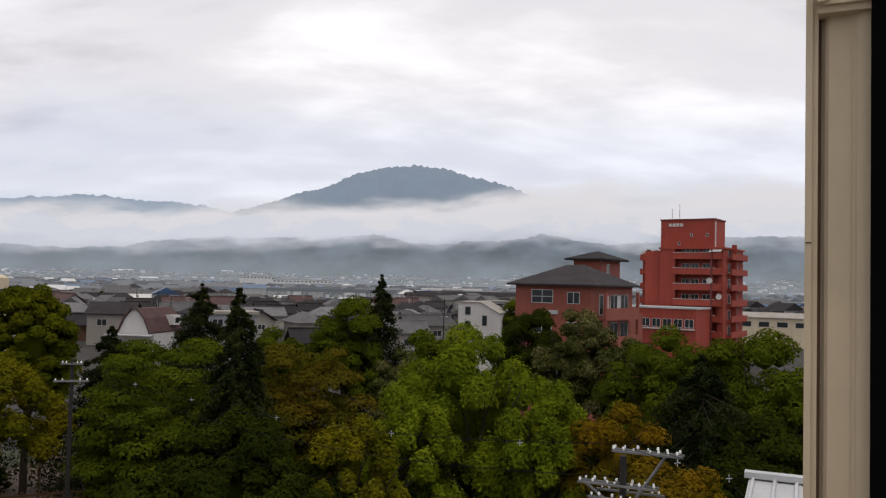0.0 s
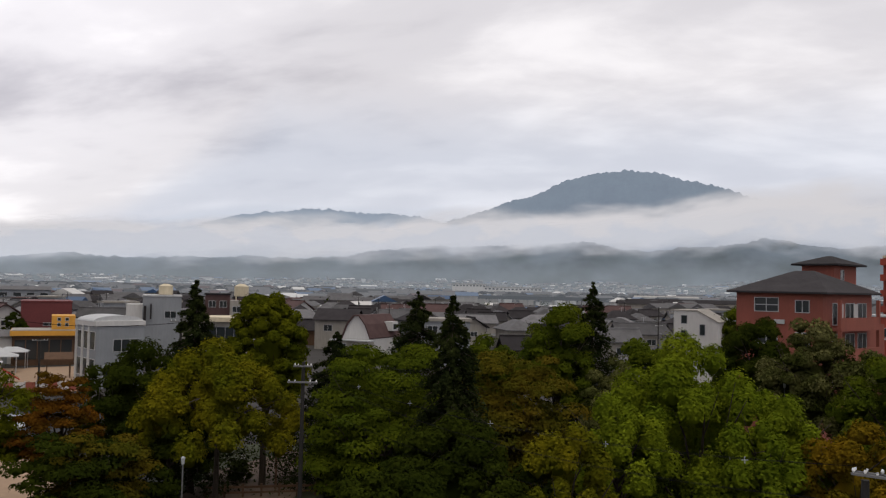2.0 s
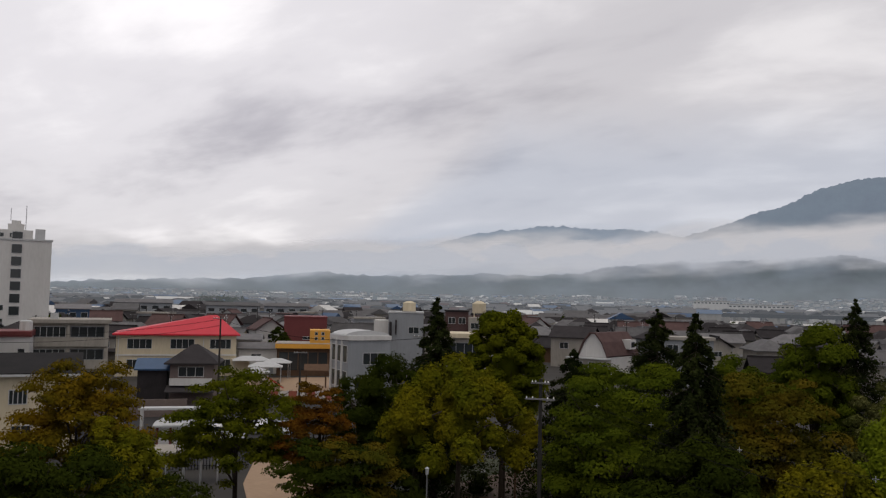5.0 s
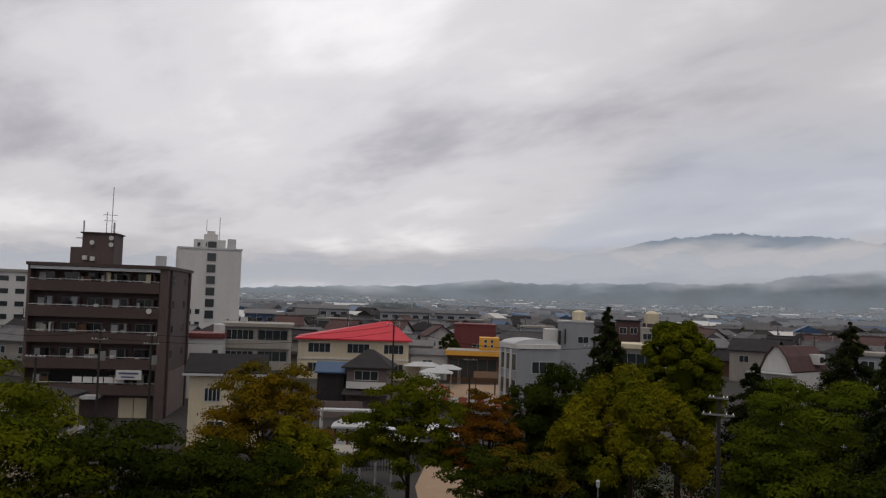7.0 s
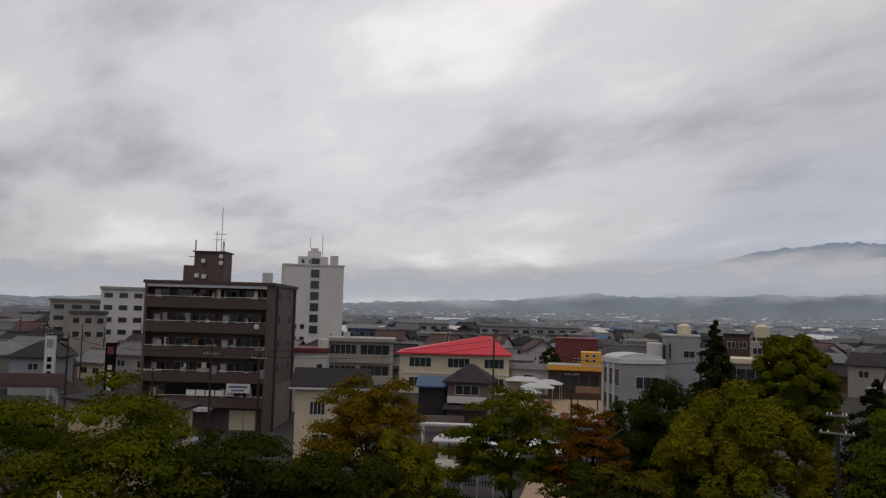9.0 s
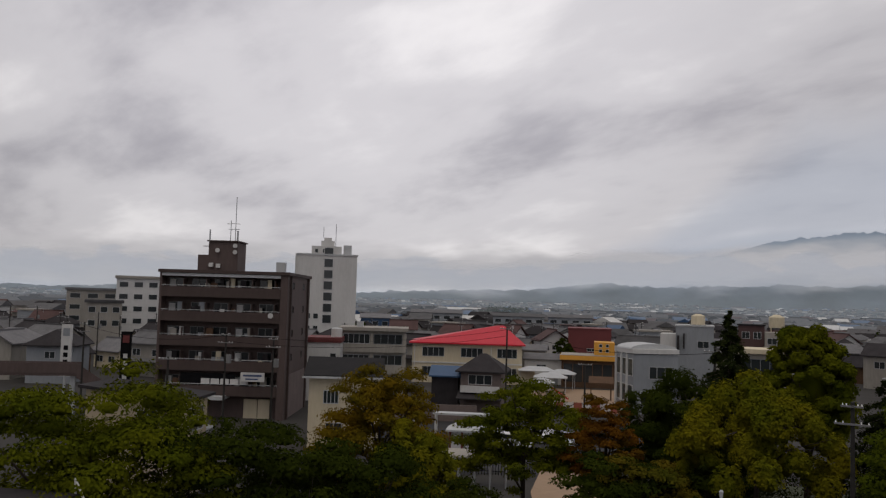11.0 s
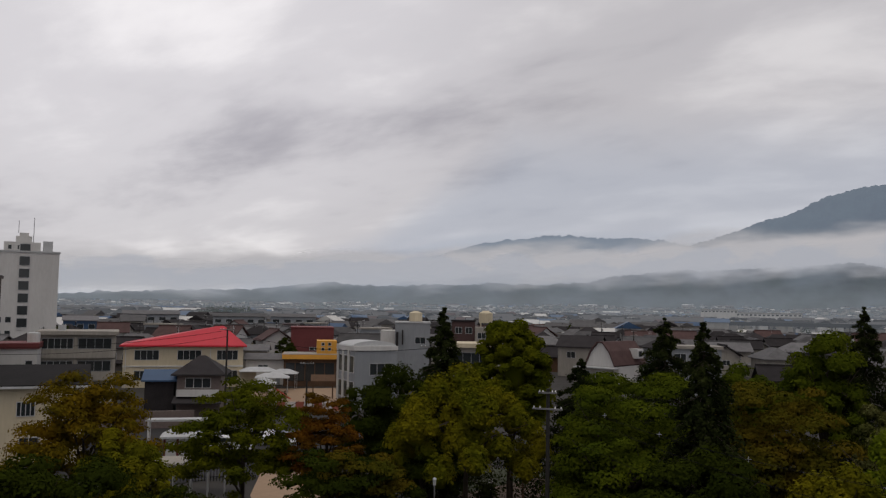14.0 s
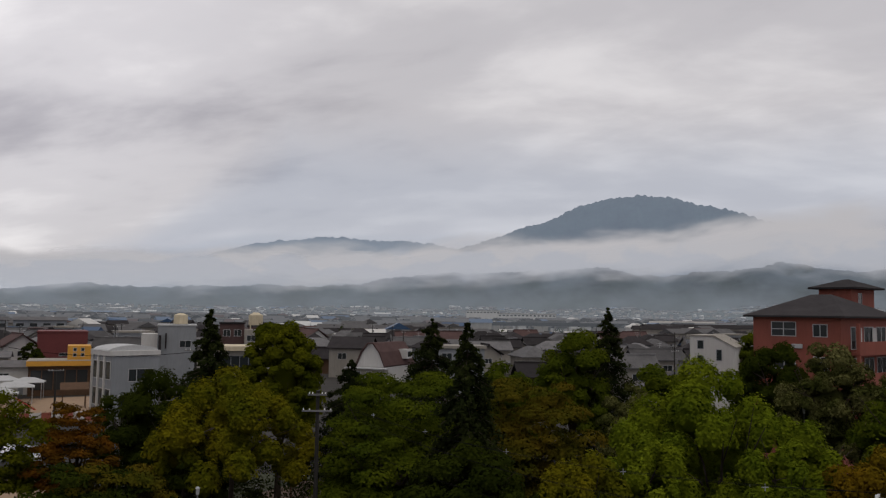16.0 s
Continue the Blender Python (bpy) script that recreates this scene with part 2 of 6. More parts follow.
M = {
    "brown": mat("brown_tile_cladding", (0.088, 0.063, 0.058), 0.7, 0.4, 0.25, 0.1, streak=0.3),
    "brown_dark": mat("brown_parapet", (0.062, 0.043, 0.039), 0.7, 0.4, 0.2, streak=0.3),
    "brown_pale": mat("pale_brown_tile", (0.16, 0.125, 0.115), 0.7, 0.5, 0.3, 0.1),
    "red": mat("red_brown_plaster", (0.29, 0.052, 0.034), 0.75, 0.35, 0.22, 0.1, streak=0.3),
    "hip": mat("terracotta_plaster", (0.25, 0.075, 0.053), 0.75, 0.35, 0.2, 0.1, streak=0.3),
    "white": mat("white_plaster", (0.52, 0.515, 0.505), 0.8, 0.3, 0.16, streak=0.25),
    "cream": mat("cream_plaster", (0.54, 0.47, 0.34), 0.8, 0.3, 0.18, streak=0.25),
    "beige": mat("beige_render", (0.36, 0.30, 0.21), 0.8, 0.3, 0.2, streak=0.25),
    "felt": mat("black_roof_sheet", (0.014, 0.013, 0.014), 0.8, 0.6, 0.4, 0.3, spec=0.2),
    "grey": mat("grey_plaster", (0.24, 0.255, 0.275), 0.8, 0.3, 0.2, streak=0.25),
    "concrete": mat("stained_concrete", (0.29, 0.27, 0.24), 0.85, 0.4, 0.3, 0.1, streak=0.2),
    "tile": mat("dark_roof_tile", (0.030, 0.027, 0.029), 0.85, 0.6, 0.4, 0.3, spread=0.3, spec=0.15),
    "tile_brown": mat("brown_roof_tile", (0.085, 0.052, 0.05), 0.85, 0.6, 0.3, 0.3, spec=0.15),
    "tile_grey": mat("grey_roof_tile", (0.125, 0.123, 0.128), 0.85, 0.6, 0.35, 0.3, spread=0.45, spec=0.15),
    "redroof": mat("red_metal_roof", (0.47, 0.022, 0.038), 0.5, 0.3, 0.15),
    "blue": mat("blue_metal_roof", (0.035, 0.075, 0.15), 0.45, 0.5, 0.2),
    "yellow": mat("orange_yellow_paint", (0.58, 0.29, 0.045), 0.7, 0.4, 0.15),
    "wine": mat("wine_red_cladding", (0.14, 0.035, 0.035), 0.65, 0.3, 0.2),
    "metal": mat("galvanised_steel", (0.45, 0.46, 0.47), 0.45, 1.0, 0.2, metal=0.6),
    "arm": mat("dull_grey_steel", (0.17, 0.17, 0.17), 0.7, 1.0, 0.2),
    "pale": mat("pale_sheet_roof", (0.42, 0.43, 0.44), 0.6, 0.6, 0.18),
    "pole": mat("weathered_concrete_pole", (0.028, 0.026, 0.024), 0.9, 1.5, 0.25),
    "black": mat("black_rubber_and_wire", (0.008, 0.008, 0.009), 0.9, 2.0, 0.2, spec=0.05),
    "porcelain": mat("white_porcelain", (0.80, 0.80, 0.78), 0.25, 2.0, 0.06),
    "bark": mat("brown_bark", (0.05, 0.038, 0.028), 0.9, 3.0, 0.35, 0.5, streak=0.3),
    "bluesign": mat("dark_blue_paint", (0.06, 0.08, 0.16), 0.5, 1.0, 0.1),
    "redsign": mat("red_paint", (0.6, 0.04, 0.04), 0.5, 1.0, 0.1),
    "sand": mat("pale_sand", (0.30, 0.21, 0.14), 0.95, 0.15, 0.2, 0.2),
    "soil": mat("trodden_soil", (0.10, 0.07, 0.05), 0.95, 0.15, 0.3, 0.2),
    "asphalt": mat("worn_asphalt", (0.022, 0.021, 0.022), 0.85, 0.2, 0.3, 0.2),
    "ground": mat("town_ground", (0.035, 0.032, 0.029), 0.95, 0.02, 0.5, 0.1),
    "grass": mat("rough_grass", (0.03, 0.035, 0.015), 0.95, 0.15, 0.5, 0.4),
    "hill": mat("wooded_slope", (0.030, 0.045, 0.044), 0.95, 0.007, 0.85, 0.0, fine=7),
    "frame": mat("beige_coated_aluminium", (0.49, 0.405, 0.285), 0.5, 3.0, 0.12),
    # near-black without sheen: paints the jamb's shade, also used for the scratches
    "frame_dark": mat("jamb_shade_black", (0.004, 0.004, 0.004), 1.0, 3.0, 0.2, spec=0.0),
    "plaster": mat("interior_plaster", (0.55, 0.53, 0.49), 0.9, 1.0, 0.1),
    "car_white": mat("white_car_paint", (0.75, 0.75, 0.75), 0.25, 1.0, 0.04),
    "car_silver": mat("silver_car_paint", (0.38, 0.39, 0.41), 0.3, 1.0, 0.05, metal=0.5),
    "car_dark": mat("dark_car_paint", (0.03, 0.03, 0.04), 0.25, 1.0, 0.05),
    "wood": mat("brown_timber", (0.10, 0.056, 0.032), 0.8, 1.5, 0.3, 0.3),
}
glass = bpy.data.materials.new("window_glass")
glass.use_nodes = True
gb = glass.node_tree.nodes["Principled BSDF"]
gb.inputs["Base Color"].default_value = (0.025, 0.03, 0.033, 1)
gb.inputs["Roughness"].default_value = 0.12
gb.inputs["IOR"].default_value = 1.5
M["glass"] = glass
L = {
    "light": leaf_mat("bright_spring_leaves", (0.178, 0.232, 0.0125), (0.112, 0.170, 0.0108)),
    "mid": leaf_mat("green_leaves", (0.0927, 0.1226, 0.0086), (0.0598, 0.0917, 0.0080)),
    "deep": leaf_mat("deep_green_leaves", (0.038, 0.054, 0.0062), (0.025, 0.039, 0.0055)),
    "yellow": leaf_mat("yellow_green_leaves", (0.175, 0.163, 0.0084), (0.106, 0.129, 0.0084)),
    "gold": leaf_mat("golden_leaves", (0.1809, 0.1161, 0.0076), (0.1053, 0.0936, 0.0076)),
    "rust": leaf_mat("rust_coloured_leaves", (0.1445, 0.0629, 0.0083), (0.0765, 0.0570, 0.0077)),
    "olive": leaf_mat("olive_leaves", (0.1221, 0.0924, 0.0100), (0.0759, 0.0869, 0.0092)),
    "fresh": leaf_mat("fresh_green_leaves", (0.1091, 0.1255, 0.0069), (0.0697, 0.0935, 0.0063)),
    "pine": leaf_mat("dark_conifer_needles", (0.034, 0.046, 0.0125), (0.020, 0.032, 0.010)),
    "grey": leaf_mat("pale_flowering_leaves", (0.138, 0.144, 0.0525), (0.053, 0.071, 0.0140), 0.55),
}


# ---- building blocks ----
def P(az, d, z=0.0):
    """The place at a bearing (degrees, anticlockwise from ahead) and distance from the window."""
    a = radians(az)
    return Vector((-d * math.sin(a), d * math.cos(a), z))


def thing(name, place, turn=0.0, label="", category="", group="", kind=""):
    ob = new(name)
    ob.empty_display_size = 0.2
    ob.location, ob.rotation_euler = place, (0, 0, radians(turn))
    return tagged(ob, label, category, group, kind)


def part(name, bm, material, parent, label=""):
    me = bpy.data.meshes.new(name)
    bm.to_mesh(me)
    bm.free()
    me.materials.append(material)
    ob = new(name, me)
    ob.parent = parent
    if label:
        ob["label"] = label
    return ob


def box(bm, x0, x1, y0, y1, z0, z1):
    vs = [bm.verts.new(c) for c in ((x0, y0, z0), (x1, y0, z0), (x1, y1, z0), (x0, y1, z0), (x0, y0, z1), (x1, y0, z1), (x1, y1, z1), (x0, y1, z1))]
    for f in ((0, 3, 2, 1), (4, 5, 6, 7), (0, 1, 5, 4), (1, 2, 6, 5), (2, 3, 7, 6), (3, 0, 4, 7)):
        bm.faces.new([vs[i] for i in f])
    return bm


def boxes(*spans):
    bm = bmesh.new()
    for s in spans:
        box(bm, *s)
    return bm


def solid(points, faces):
    bm = bmesh.new()
    vs = [bm.verts.new(p) for p in points]
    for f in faces:
        bm.faces.new([vs[i] for i in f])
    bmesh.ops.recalc_face_normals(bm, faces=bm.faces)
    return bm


def rod(bm, a, b, r0, r1=None, n=8):
    """A tapered round bar from a to b."""
    a, b = Vector(a), Vector(b)
    r1 = r0 if r1 is None else r1
    q = (b - a).to_track_quat("Z", "Y").to_matrix()
    rings = []
    for c, r in ((a, r0), (b, r1)):
        rings.append([bm.verts.new(c + q @ Vector((r * math.cos(2 * math.pi * i / n), r * math.sin(2 * math.pi * i / n), 0))) for i in range(n)])
    for i in range(n):
        bm.faces.new((rings[0][i], rings[0][(i + 1) % n], rings[1][(i + 1) % n], rings[1][i]))
    bm.faces.new(rings[0][::-1])
    bm.faces.new(rings[1])
    return bm


def rods(*spans):
    bm = bmesh.new()
    for s in spans:
        rod(bm, *s)
    return bm


def window(parent, x, z, w, h, y=0.0, bars=1, side=None, frame_m=None, out=0):
    """A framed window on the front (y = const) or, with side = x of the wall, on the right-hand or left-hand wall."""
    t = 0.07
    frame_spans = [(0, w, 0, t), (0, w, h - t, h), (0, t, t, h - t), (w - t, w, t, h - t)]
    for i in range(1, bars + 1):
        c = w * i / (bars + 1)
        frame_spans.append((c - t / 2, c + t / 2, t, h - t))
    fb, pb = bmesh.new(), bmesh.new()
    for a, b, c, d in frame_spans:
        if side is None:
            box(fb, x + a, x + b, y - 0.06, y + 0.02, z + c, z + d)
        else:
            s = out or (1 if side >= 0 else -1)
            box(fb, side - 0.02 * s, side + 0.06 * s, x + a, x + b, z + c, z + d)
    if side is None:
        box(pb, x + t, x + w - t, y - 0.02, y + 0.01, z + t, z + h - t)
    else:
        s = out or (1 if side >= 0 else -1)
        box(pb, side - 0.01 * s, side + 0.02 * s, x + t, x + w - t, z + t, z + h - t)
    wn = part("window", fb, frame_m or M["pale"], parent)
    part("pane", pb, M["glass"], wn)
    return wn


def hip_roof(x0, x1, y0, y1, z, rise, inset, over=0.5, thick=0.18, ridge_y=None):
    x0, x1, y0, y1 = x0 - over, x1 + over, y0 - over, y1 + over
    ym = (y0 + y1) / 2 if ridge_y is None else ridge_y
    pts = [(x0, y0, z), (x1, y0, z), (x1, y1, z), (x0, y1, z), (x0, y0, z + thick), (x1, y0, z + thick), (x1, y1, z + thick), (x0, y1, z + thick),
           (x0 + inset, ym, z + rise), (x1 - inset, ym, z + rise)]
    return solid(pts, [(0, 3, 2, 1), (0, 1, 5, 4), (1, 2, 6, 5), (2, 3, 7, 6), (3, 0, 4, 7), (4, 5, 9, 8), (6, 7, 8, 9), (5, 6, 9), (7, 4, 8)])


def gable_roof(x0, x1, y0, y1, z, rise, over=0.5, thick=0.2):
    """Ridge along x."""
    xa, xb, ya, yb, ym = x0 - over, x1 + over, y0 - over, y1 + over, (y0 + y1) / 2
    pts = []
    for x in (xa, xb):
        pts += [(x, ya, z), (x, ym, z + rise), (x, yb, z), (x, ya, z + thick), (x, ym, z + rise + thick), (x, yb, z + thick)]
    return solid(pts, [(0, 1, 4, 3), (1, 2, 5, 4), (6, 9, 10, 7), (7, 10, 11, 8), (3, 4, 10, 9), (4, 5, 11, 10), (0, 6, 7, 1), (1, 7, 8, 2), (0, 3, 9, 6), (2, 8, 11, 5)])


def gable_walls(x0, x1, y0, y1, h, rise):
    ym = (y0 + y1) / 2
    pts = []
    for x in (x0, x1):
        pts += [(x, y0, 0), (x, y1, 0), (x, y1, h), (x, ym, h + rise), (x, y0, h)]
    return solid(pts, [(0, 1, 2, 3, 4), (5, 9, 8, 7, 6), (0, 4, 9, 5), (1, 6, 7, 2), (4, 3, 8, 9), (3, 2, 7, 8), (0, 5, 6, 1)])


# ---- ground, hills, mist ----
def disc(r, n=96):
    bm = bmesh.new()
    bm.faces.new([bm.verts.new((r * math.cos(2 * math.pi * i / n), r * math.sin(2 * math.pi * i / n), 0)) for i in range(n)])
    return bm


def lone(name, bm, material, label, category="", kind="structure"):
    ob = part(name, bm, material, None)
    return tagged(ob, label, category, "", kind)


lone("ground", disc(4900), M["ground"], "damp earth and paved ground of a low-lying town")


def patch(name, spots, z, material, label):
    bm = bmesh.new()
    vs = [bm.verts.new(P(a, d, z)) for a, d in spots]
    bm.faces.new(vs)
    bmesh.ops.recalc_face_normals(bm, faces=bm.faces)
    for f in bm.faces:
        if f.normal.z < 0:
            f.normal_flip()
    return lone(name, bm, material, label)


patch("ground_park", [(-30, 26), (-30, 78), (-8, 84), (12, 84), (30, 76), (36, 58), (40, 30), (5, 22)], 0.03, M["grass"], "rough grass and bare soil under park trees")
patch("path", [(25, 55), (32, 46), (34, 52), (29.5, 66), (24, 74), (21, 70)], 0.06, M["soil"], "trodden sandy path between park trees")
patch("playground", [(38, 60), (43, 56), (43.6, 66), (42.4, 84), (39, 82)], 0.06, M["sand"], "bare sandy school playground")
patch("nursery_yard", [(36.5, 118), (43.5, 112), (44, 148), (36.5, 150)], 0.07, M["sand"], "bare sandy nursery yard")
patch("road", [(34, 84), (60, 66), (63, 72), (54, 100), (44, 106), (36, 100)], 0.05, M["asphalt"], "damp dark asphalt car park and street")


def interp(rows, x):
    return float(np.interp(x, [r[0] for r in rows], [r[1] for r in rows]))


def ridge(name, profile, d, depth, label, rough, material, base=-2.0, step=0.16, az0=-45, az1=95):
    """A range of hills at distance d whose skyline follows a bearing-to-elevation profile."""
    bm = bmesh.new()
    n, m = int((az1 - az0) / step), 14
    grid = []
    for i in range(n + 1):
        az = az0 + i * step
        top = d * math.tan(radians(interp(profile, az))) + EYE
        row = []
        for j in range(m + 1):
            s = j / m
            rise = math.sin(min(s, 1.0) * math.pi / 2) ** 1.3
            dd = d - depth * (1 - s)
            q = P(az, dd)
            k = noise.fractal(Vector((q.x, q.y, 0)) * (1.0 / 420), 0.9, 2.1, 6) * rough * rise
            k += noise.noise(Vector((q.x, q.y, 3)) * (1.0 / 120)) * 0.0032 * d * rise
            k += noise.noise(Vector((q.x, q.y, 7)) * (1.0 / 15)) * 0.0026 * d * rise
            row.append(bm.verts.new((q.x, q.y, base + (top - base) * rise + k)))
        grid.append(row)
    for i in range(n):
        for j in range(m):
            bm.faces.new((grid[i][j], grid[i][j + 1], grid[i + 1][j + 1], grid[i + 1][j]))
    for f in bm.faces:
        f.smooth = True
    bmesh.ops.recalc_face_normals(bm, faces=bm.faces)
    return lone(name, bm, material, label, "hill")


BACK = [(-45, 3.0), (-30, 3.2), (-22, 3.3), (-19, 3.5), (-15, 3.1), (-11, 2.9), (-6.7, 3.6), (-3, 3.0), (1, 2.7), (4.5, 3.1), (8, 2.9), (12, 2.6), (18.3, 2.3),
        (24, 1.9), (30, 1.75), (35, 1.45), (38.7, 1.5), (42, 1.05), (46, 0.7), (52, 0.75), (57, 0.5), (64, 0.55), (72, 0.4), (95, 0.4)]
MID = [(-45, 1.2), (-24, 1.5), (-20, 1.1), (-12, 1.7), (-6, 2.2), (-2, 1.5), (2, 1.0), (7, 1.5), (11, 1.8), (15, 1.2), (20, 0.7), (24, 1.1), (28, 0.9), (33, 0.75), (38, 1.0), (42, 0.55), (50, 0.35), (58, 0.4), (95, 0.3)]
FRONT = [(-45, 0.5), (-24, 0.6), (-16, 0.3), (-10, 0.6), (-7, 0.7), (-3, 0.3), (0, 0.2), (4, 0.4), (8, 0.15), (13, 0.35), (17, 0.1), (22, 0.3), (28, 0.05), (36, 0.2), (44, 0.05), (60, 0.05), (95, 0.05)]
ridge("hill_back", BACK, 2720, 380, "wooded blue-green hills veiled by low cloud", 15, M["hill"])
ridge("hill_middle", MID, 2570, 210, "wooded spurs before the cloud-topped hills", 9, M["hill"])
ridge("hill_front", FRONT, 2460, 700, "low wooded foothills behind the town", 4, M["hill"])
PEAK = [(-45, 0), (-14, 3.6), (-10, 4.8), (-6.5, 6.0), (-3.9, 6.8), (-2, 7.3), (0, 7.85), (2.1, 8.08), (4, 7.8), (6, 7.2), (8, 6.4), (10.6, 5.6), (13, 4.6), (18, 3.5), (24, 0), (95, 0)]
FARR = [(-45, 0), (10, 0), (13.5, 4.0), (16, 4.75), (18, 4.95), (20.5, 4.85), (23, 5.05), (25.5, 4.9), (28, 4.4), (32, 3.2), (36, 0), (95, 0)]
ridge("mountain_far", FARR, 4700, 700, "distant blue ridge rising out of the cloud", 22, M["hill"])
ridge("mountain_main", PEAK, 4100, 560, "rounded wooded mountain rising above a band of cloud", 20, M["hill"], step=0.1, az0=-20, az1=28)


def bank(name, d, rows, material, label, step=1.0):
    """A standing self-lit sheet of mist; rows: bearing, foot and top in degrees of elevation."""
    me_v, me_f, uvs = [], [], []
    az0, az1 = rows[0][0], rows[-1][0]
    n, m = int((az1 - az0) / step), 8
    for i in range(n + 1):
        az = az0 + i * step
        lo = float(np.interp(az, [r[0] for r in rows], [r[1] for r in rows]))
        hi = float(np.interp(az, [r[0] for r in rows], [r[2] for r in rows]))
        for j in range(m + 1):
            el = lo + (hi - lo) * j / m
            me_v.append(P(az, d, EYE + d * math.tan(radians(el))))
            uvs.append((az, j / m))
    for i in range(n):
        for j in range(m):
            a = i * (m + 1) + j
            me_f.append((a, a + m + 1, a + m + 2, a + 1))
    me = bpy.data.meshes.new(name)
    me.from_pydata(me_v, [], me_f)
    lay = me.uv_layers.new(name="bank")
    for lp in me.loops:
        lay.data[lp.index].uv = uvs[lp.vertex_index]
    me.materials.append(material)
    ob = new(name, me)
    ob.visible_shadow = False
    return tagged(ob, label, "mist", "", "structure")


# self-lit sheets: cloud brightness and distance haze are put in as emission
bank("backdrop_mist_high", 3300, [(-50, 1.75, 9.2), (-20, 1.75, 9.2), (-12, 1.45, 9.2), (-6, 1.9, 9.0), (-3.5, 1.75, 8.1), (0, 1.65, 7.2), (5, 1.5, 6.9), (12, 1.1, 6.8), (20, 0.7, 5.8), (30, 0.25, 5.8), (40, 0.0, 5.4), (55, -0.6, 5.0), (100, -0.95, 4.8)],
     mist_glow_mat("pale_cloud_glow", (0.585, 0.57, 0.59), 1.0, (0.06, 0.46), (0.54, 0.8), 0.5, 0.17), "self-lit bank of pale low cloud lying along the hills")
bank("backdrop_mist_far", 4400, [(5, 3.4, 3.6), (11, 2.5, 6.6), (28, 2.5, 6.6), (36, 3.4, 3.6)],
     mist_glow_mat("blue_far_haze_glow", (0.50, 0.55, 0.63), 0.28, (-0.5, -0.1), (0.5, 0.75), 0.2, 0.3), "glowing sheet of blue haze before the far ridge")
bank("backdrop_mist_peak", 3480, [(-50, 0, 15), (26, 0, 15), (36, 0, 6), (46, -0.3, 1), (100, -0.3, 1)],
     mist_glow_mat("blue_haze_glow", (0.44, 0.53, 0.68), 0.36, (-0.5, -0.1), (0.55, 0.95), 0.1, 0.2), "thin glowing sheet of blue haze before the mountain")
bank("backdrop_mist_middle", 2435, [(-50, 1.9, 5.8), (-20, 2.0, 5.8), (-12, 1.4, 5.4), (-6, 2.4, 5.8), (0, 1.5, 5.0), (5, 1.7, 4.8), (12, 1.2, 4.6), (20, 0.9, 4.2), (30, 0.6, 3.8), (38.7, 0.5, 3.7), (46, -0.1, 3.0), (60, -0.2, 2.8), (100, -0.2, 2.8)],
     mist_glow_mat("hill_top_mist_glow", (0.56, 0.555, 0.585), 0.94, (0.1, 0.6), (0.8, 1.0), 0.65, 0.26), "self-lit pale cloud lying on the hill tops")
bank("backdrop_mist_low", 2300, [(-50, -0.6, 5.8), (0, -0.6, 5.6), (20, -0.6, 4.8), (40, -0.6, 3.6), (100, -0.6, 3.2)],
     mist_glow_mat("valley_mist_glow", (0.39, 0.455, 0.57), 0.33, (-0.1, 0.9), (0.66, 0.84), 1.0, 0.3), "thin glowing sheet of bluish valley mist before the hills")
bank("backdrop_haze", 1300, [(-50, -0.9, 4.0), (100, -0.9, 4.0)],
     mist_glow_mat("thin_haze_glow", (0.48, 0.53, 0.60), 0.18, (-0.3, 0.1), (0.25, 0.85), 0.15, 0.3), "thin glowing sheet of bluish haze over the far town")
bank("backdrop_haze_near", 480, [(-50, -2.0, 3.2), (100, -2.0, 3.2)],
     mist_glow_mat("near_haze_glow", (0.46, 0.51, 0.57), 0.15, (-0.3, 0.1), (0.4, 0.9), 0.1, 0.3), "faint glowing sheet of haze over the roofs")


# ---- own building: an assumed roof terrace, open so that sky lights the sash ----
def terrace():
    turn = 27.0
    c = P(turn, 0.45)
    # unseen and made up: no roof overhead, to let skylight reach the sash
    host = thing("host_building", (c.x, c.y, 0), turn, "unseen plain plastered building with an assumed open roof terrace", "building", kind="structure")
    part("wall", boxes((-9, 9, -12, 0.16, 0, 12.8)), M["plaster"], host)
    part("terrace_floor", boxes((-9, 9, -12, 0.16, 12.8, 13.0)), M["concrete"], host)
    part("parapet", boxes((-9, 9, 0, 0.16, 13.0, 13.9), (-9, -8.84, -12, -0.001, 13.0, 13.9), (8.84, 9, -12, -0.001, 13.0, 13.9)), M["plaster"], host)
    part("coping", boxes((-9.05, 9.05, -0.04, 0.2, 13.9, 13.96)), M["concrete"], host)
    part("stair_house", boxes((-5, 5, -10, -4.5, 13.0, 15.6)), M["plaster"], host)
    part("stair_house_roof", boxes((-5.2, 5.2, -10.2, -4.2, 15.6, 15.8)), M["concrete"], host)
    part("door", boxes((-0.45, 0.45, -4.5, -4.45, 13.0, 15.0)), M["grey"], host)
    return host


terrace()


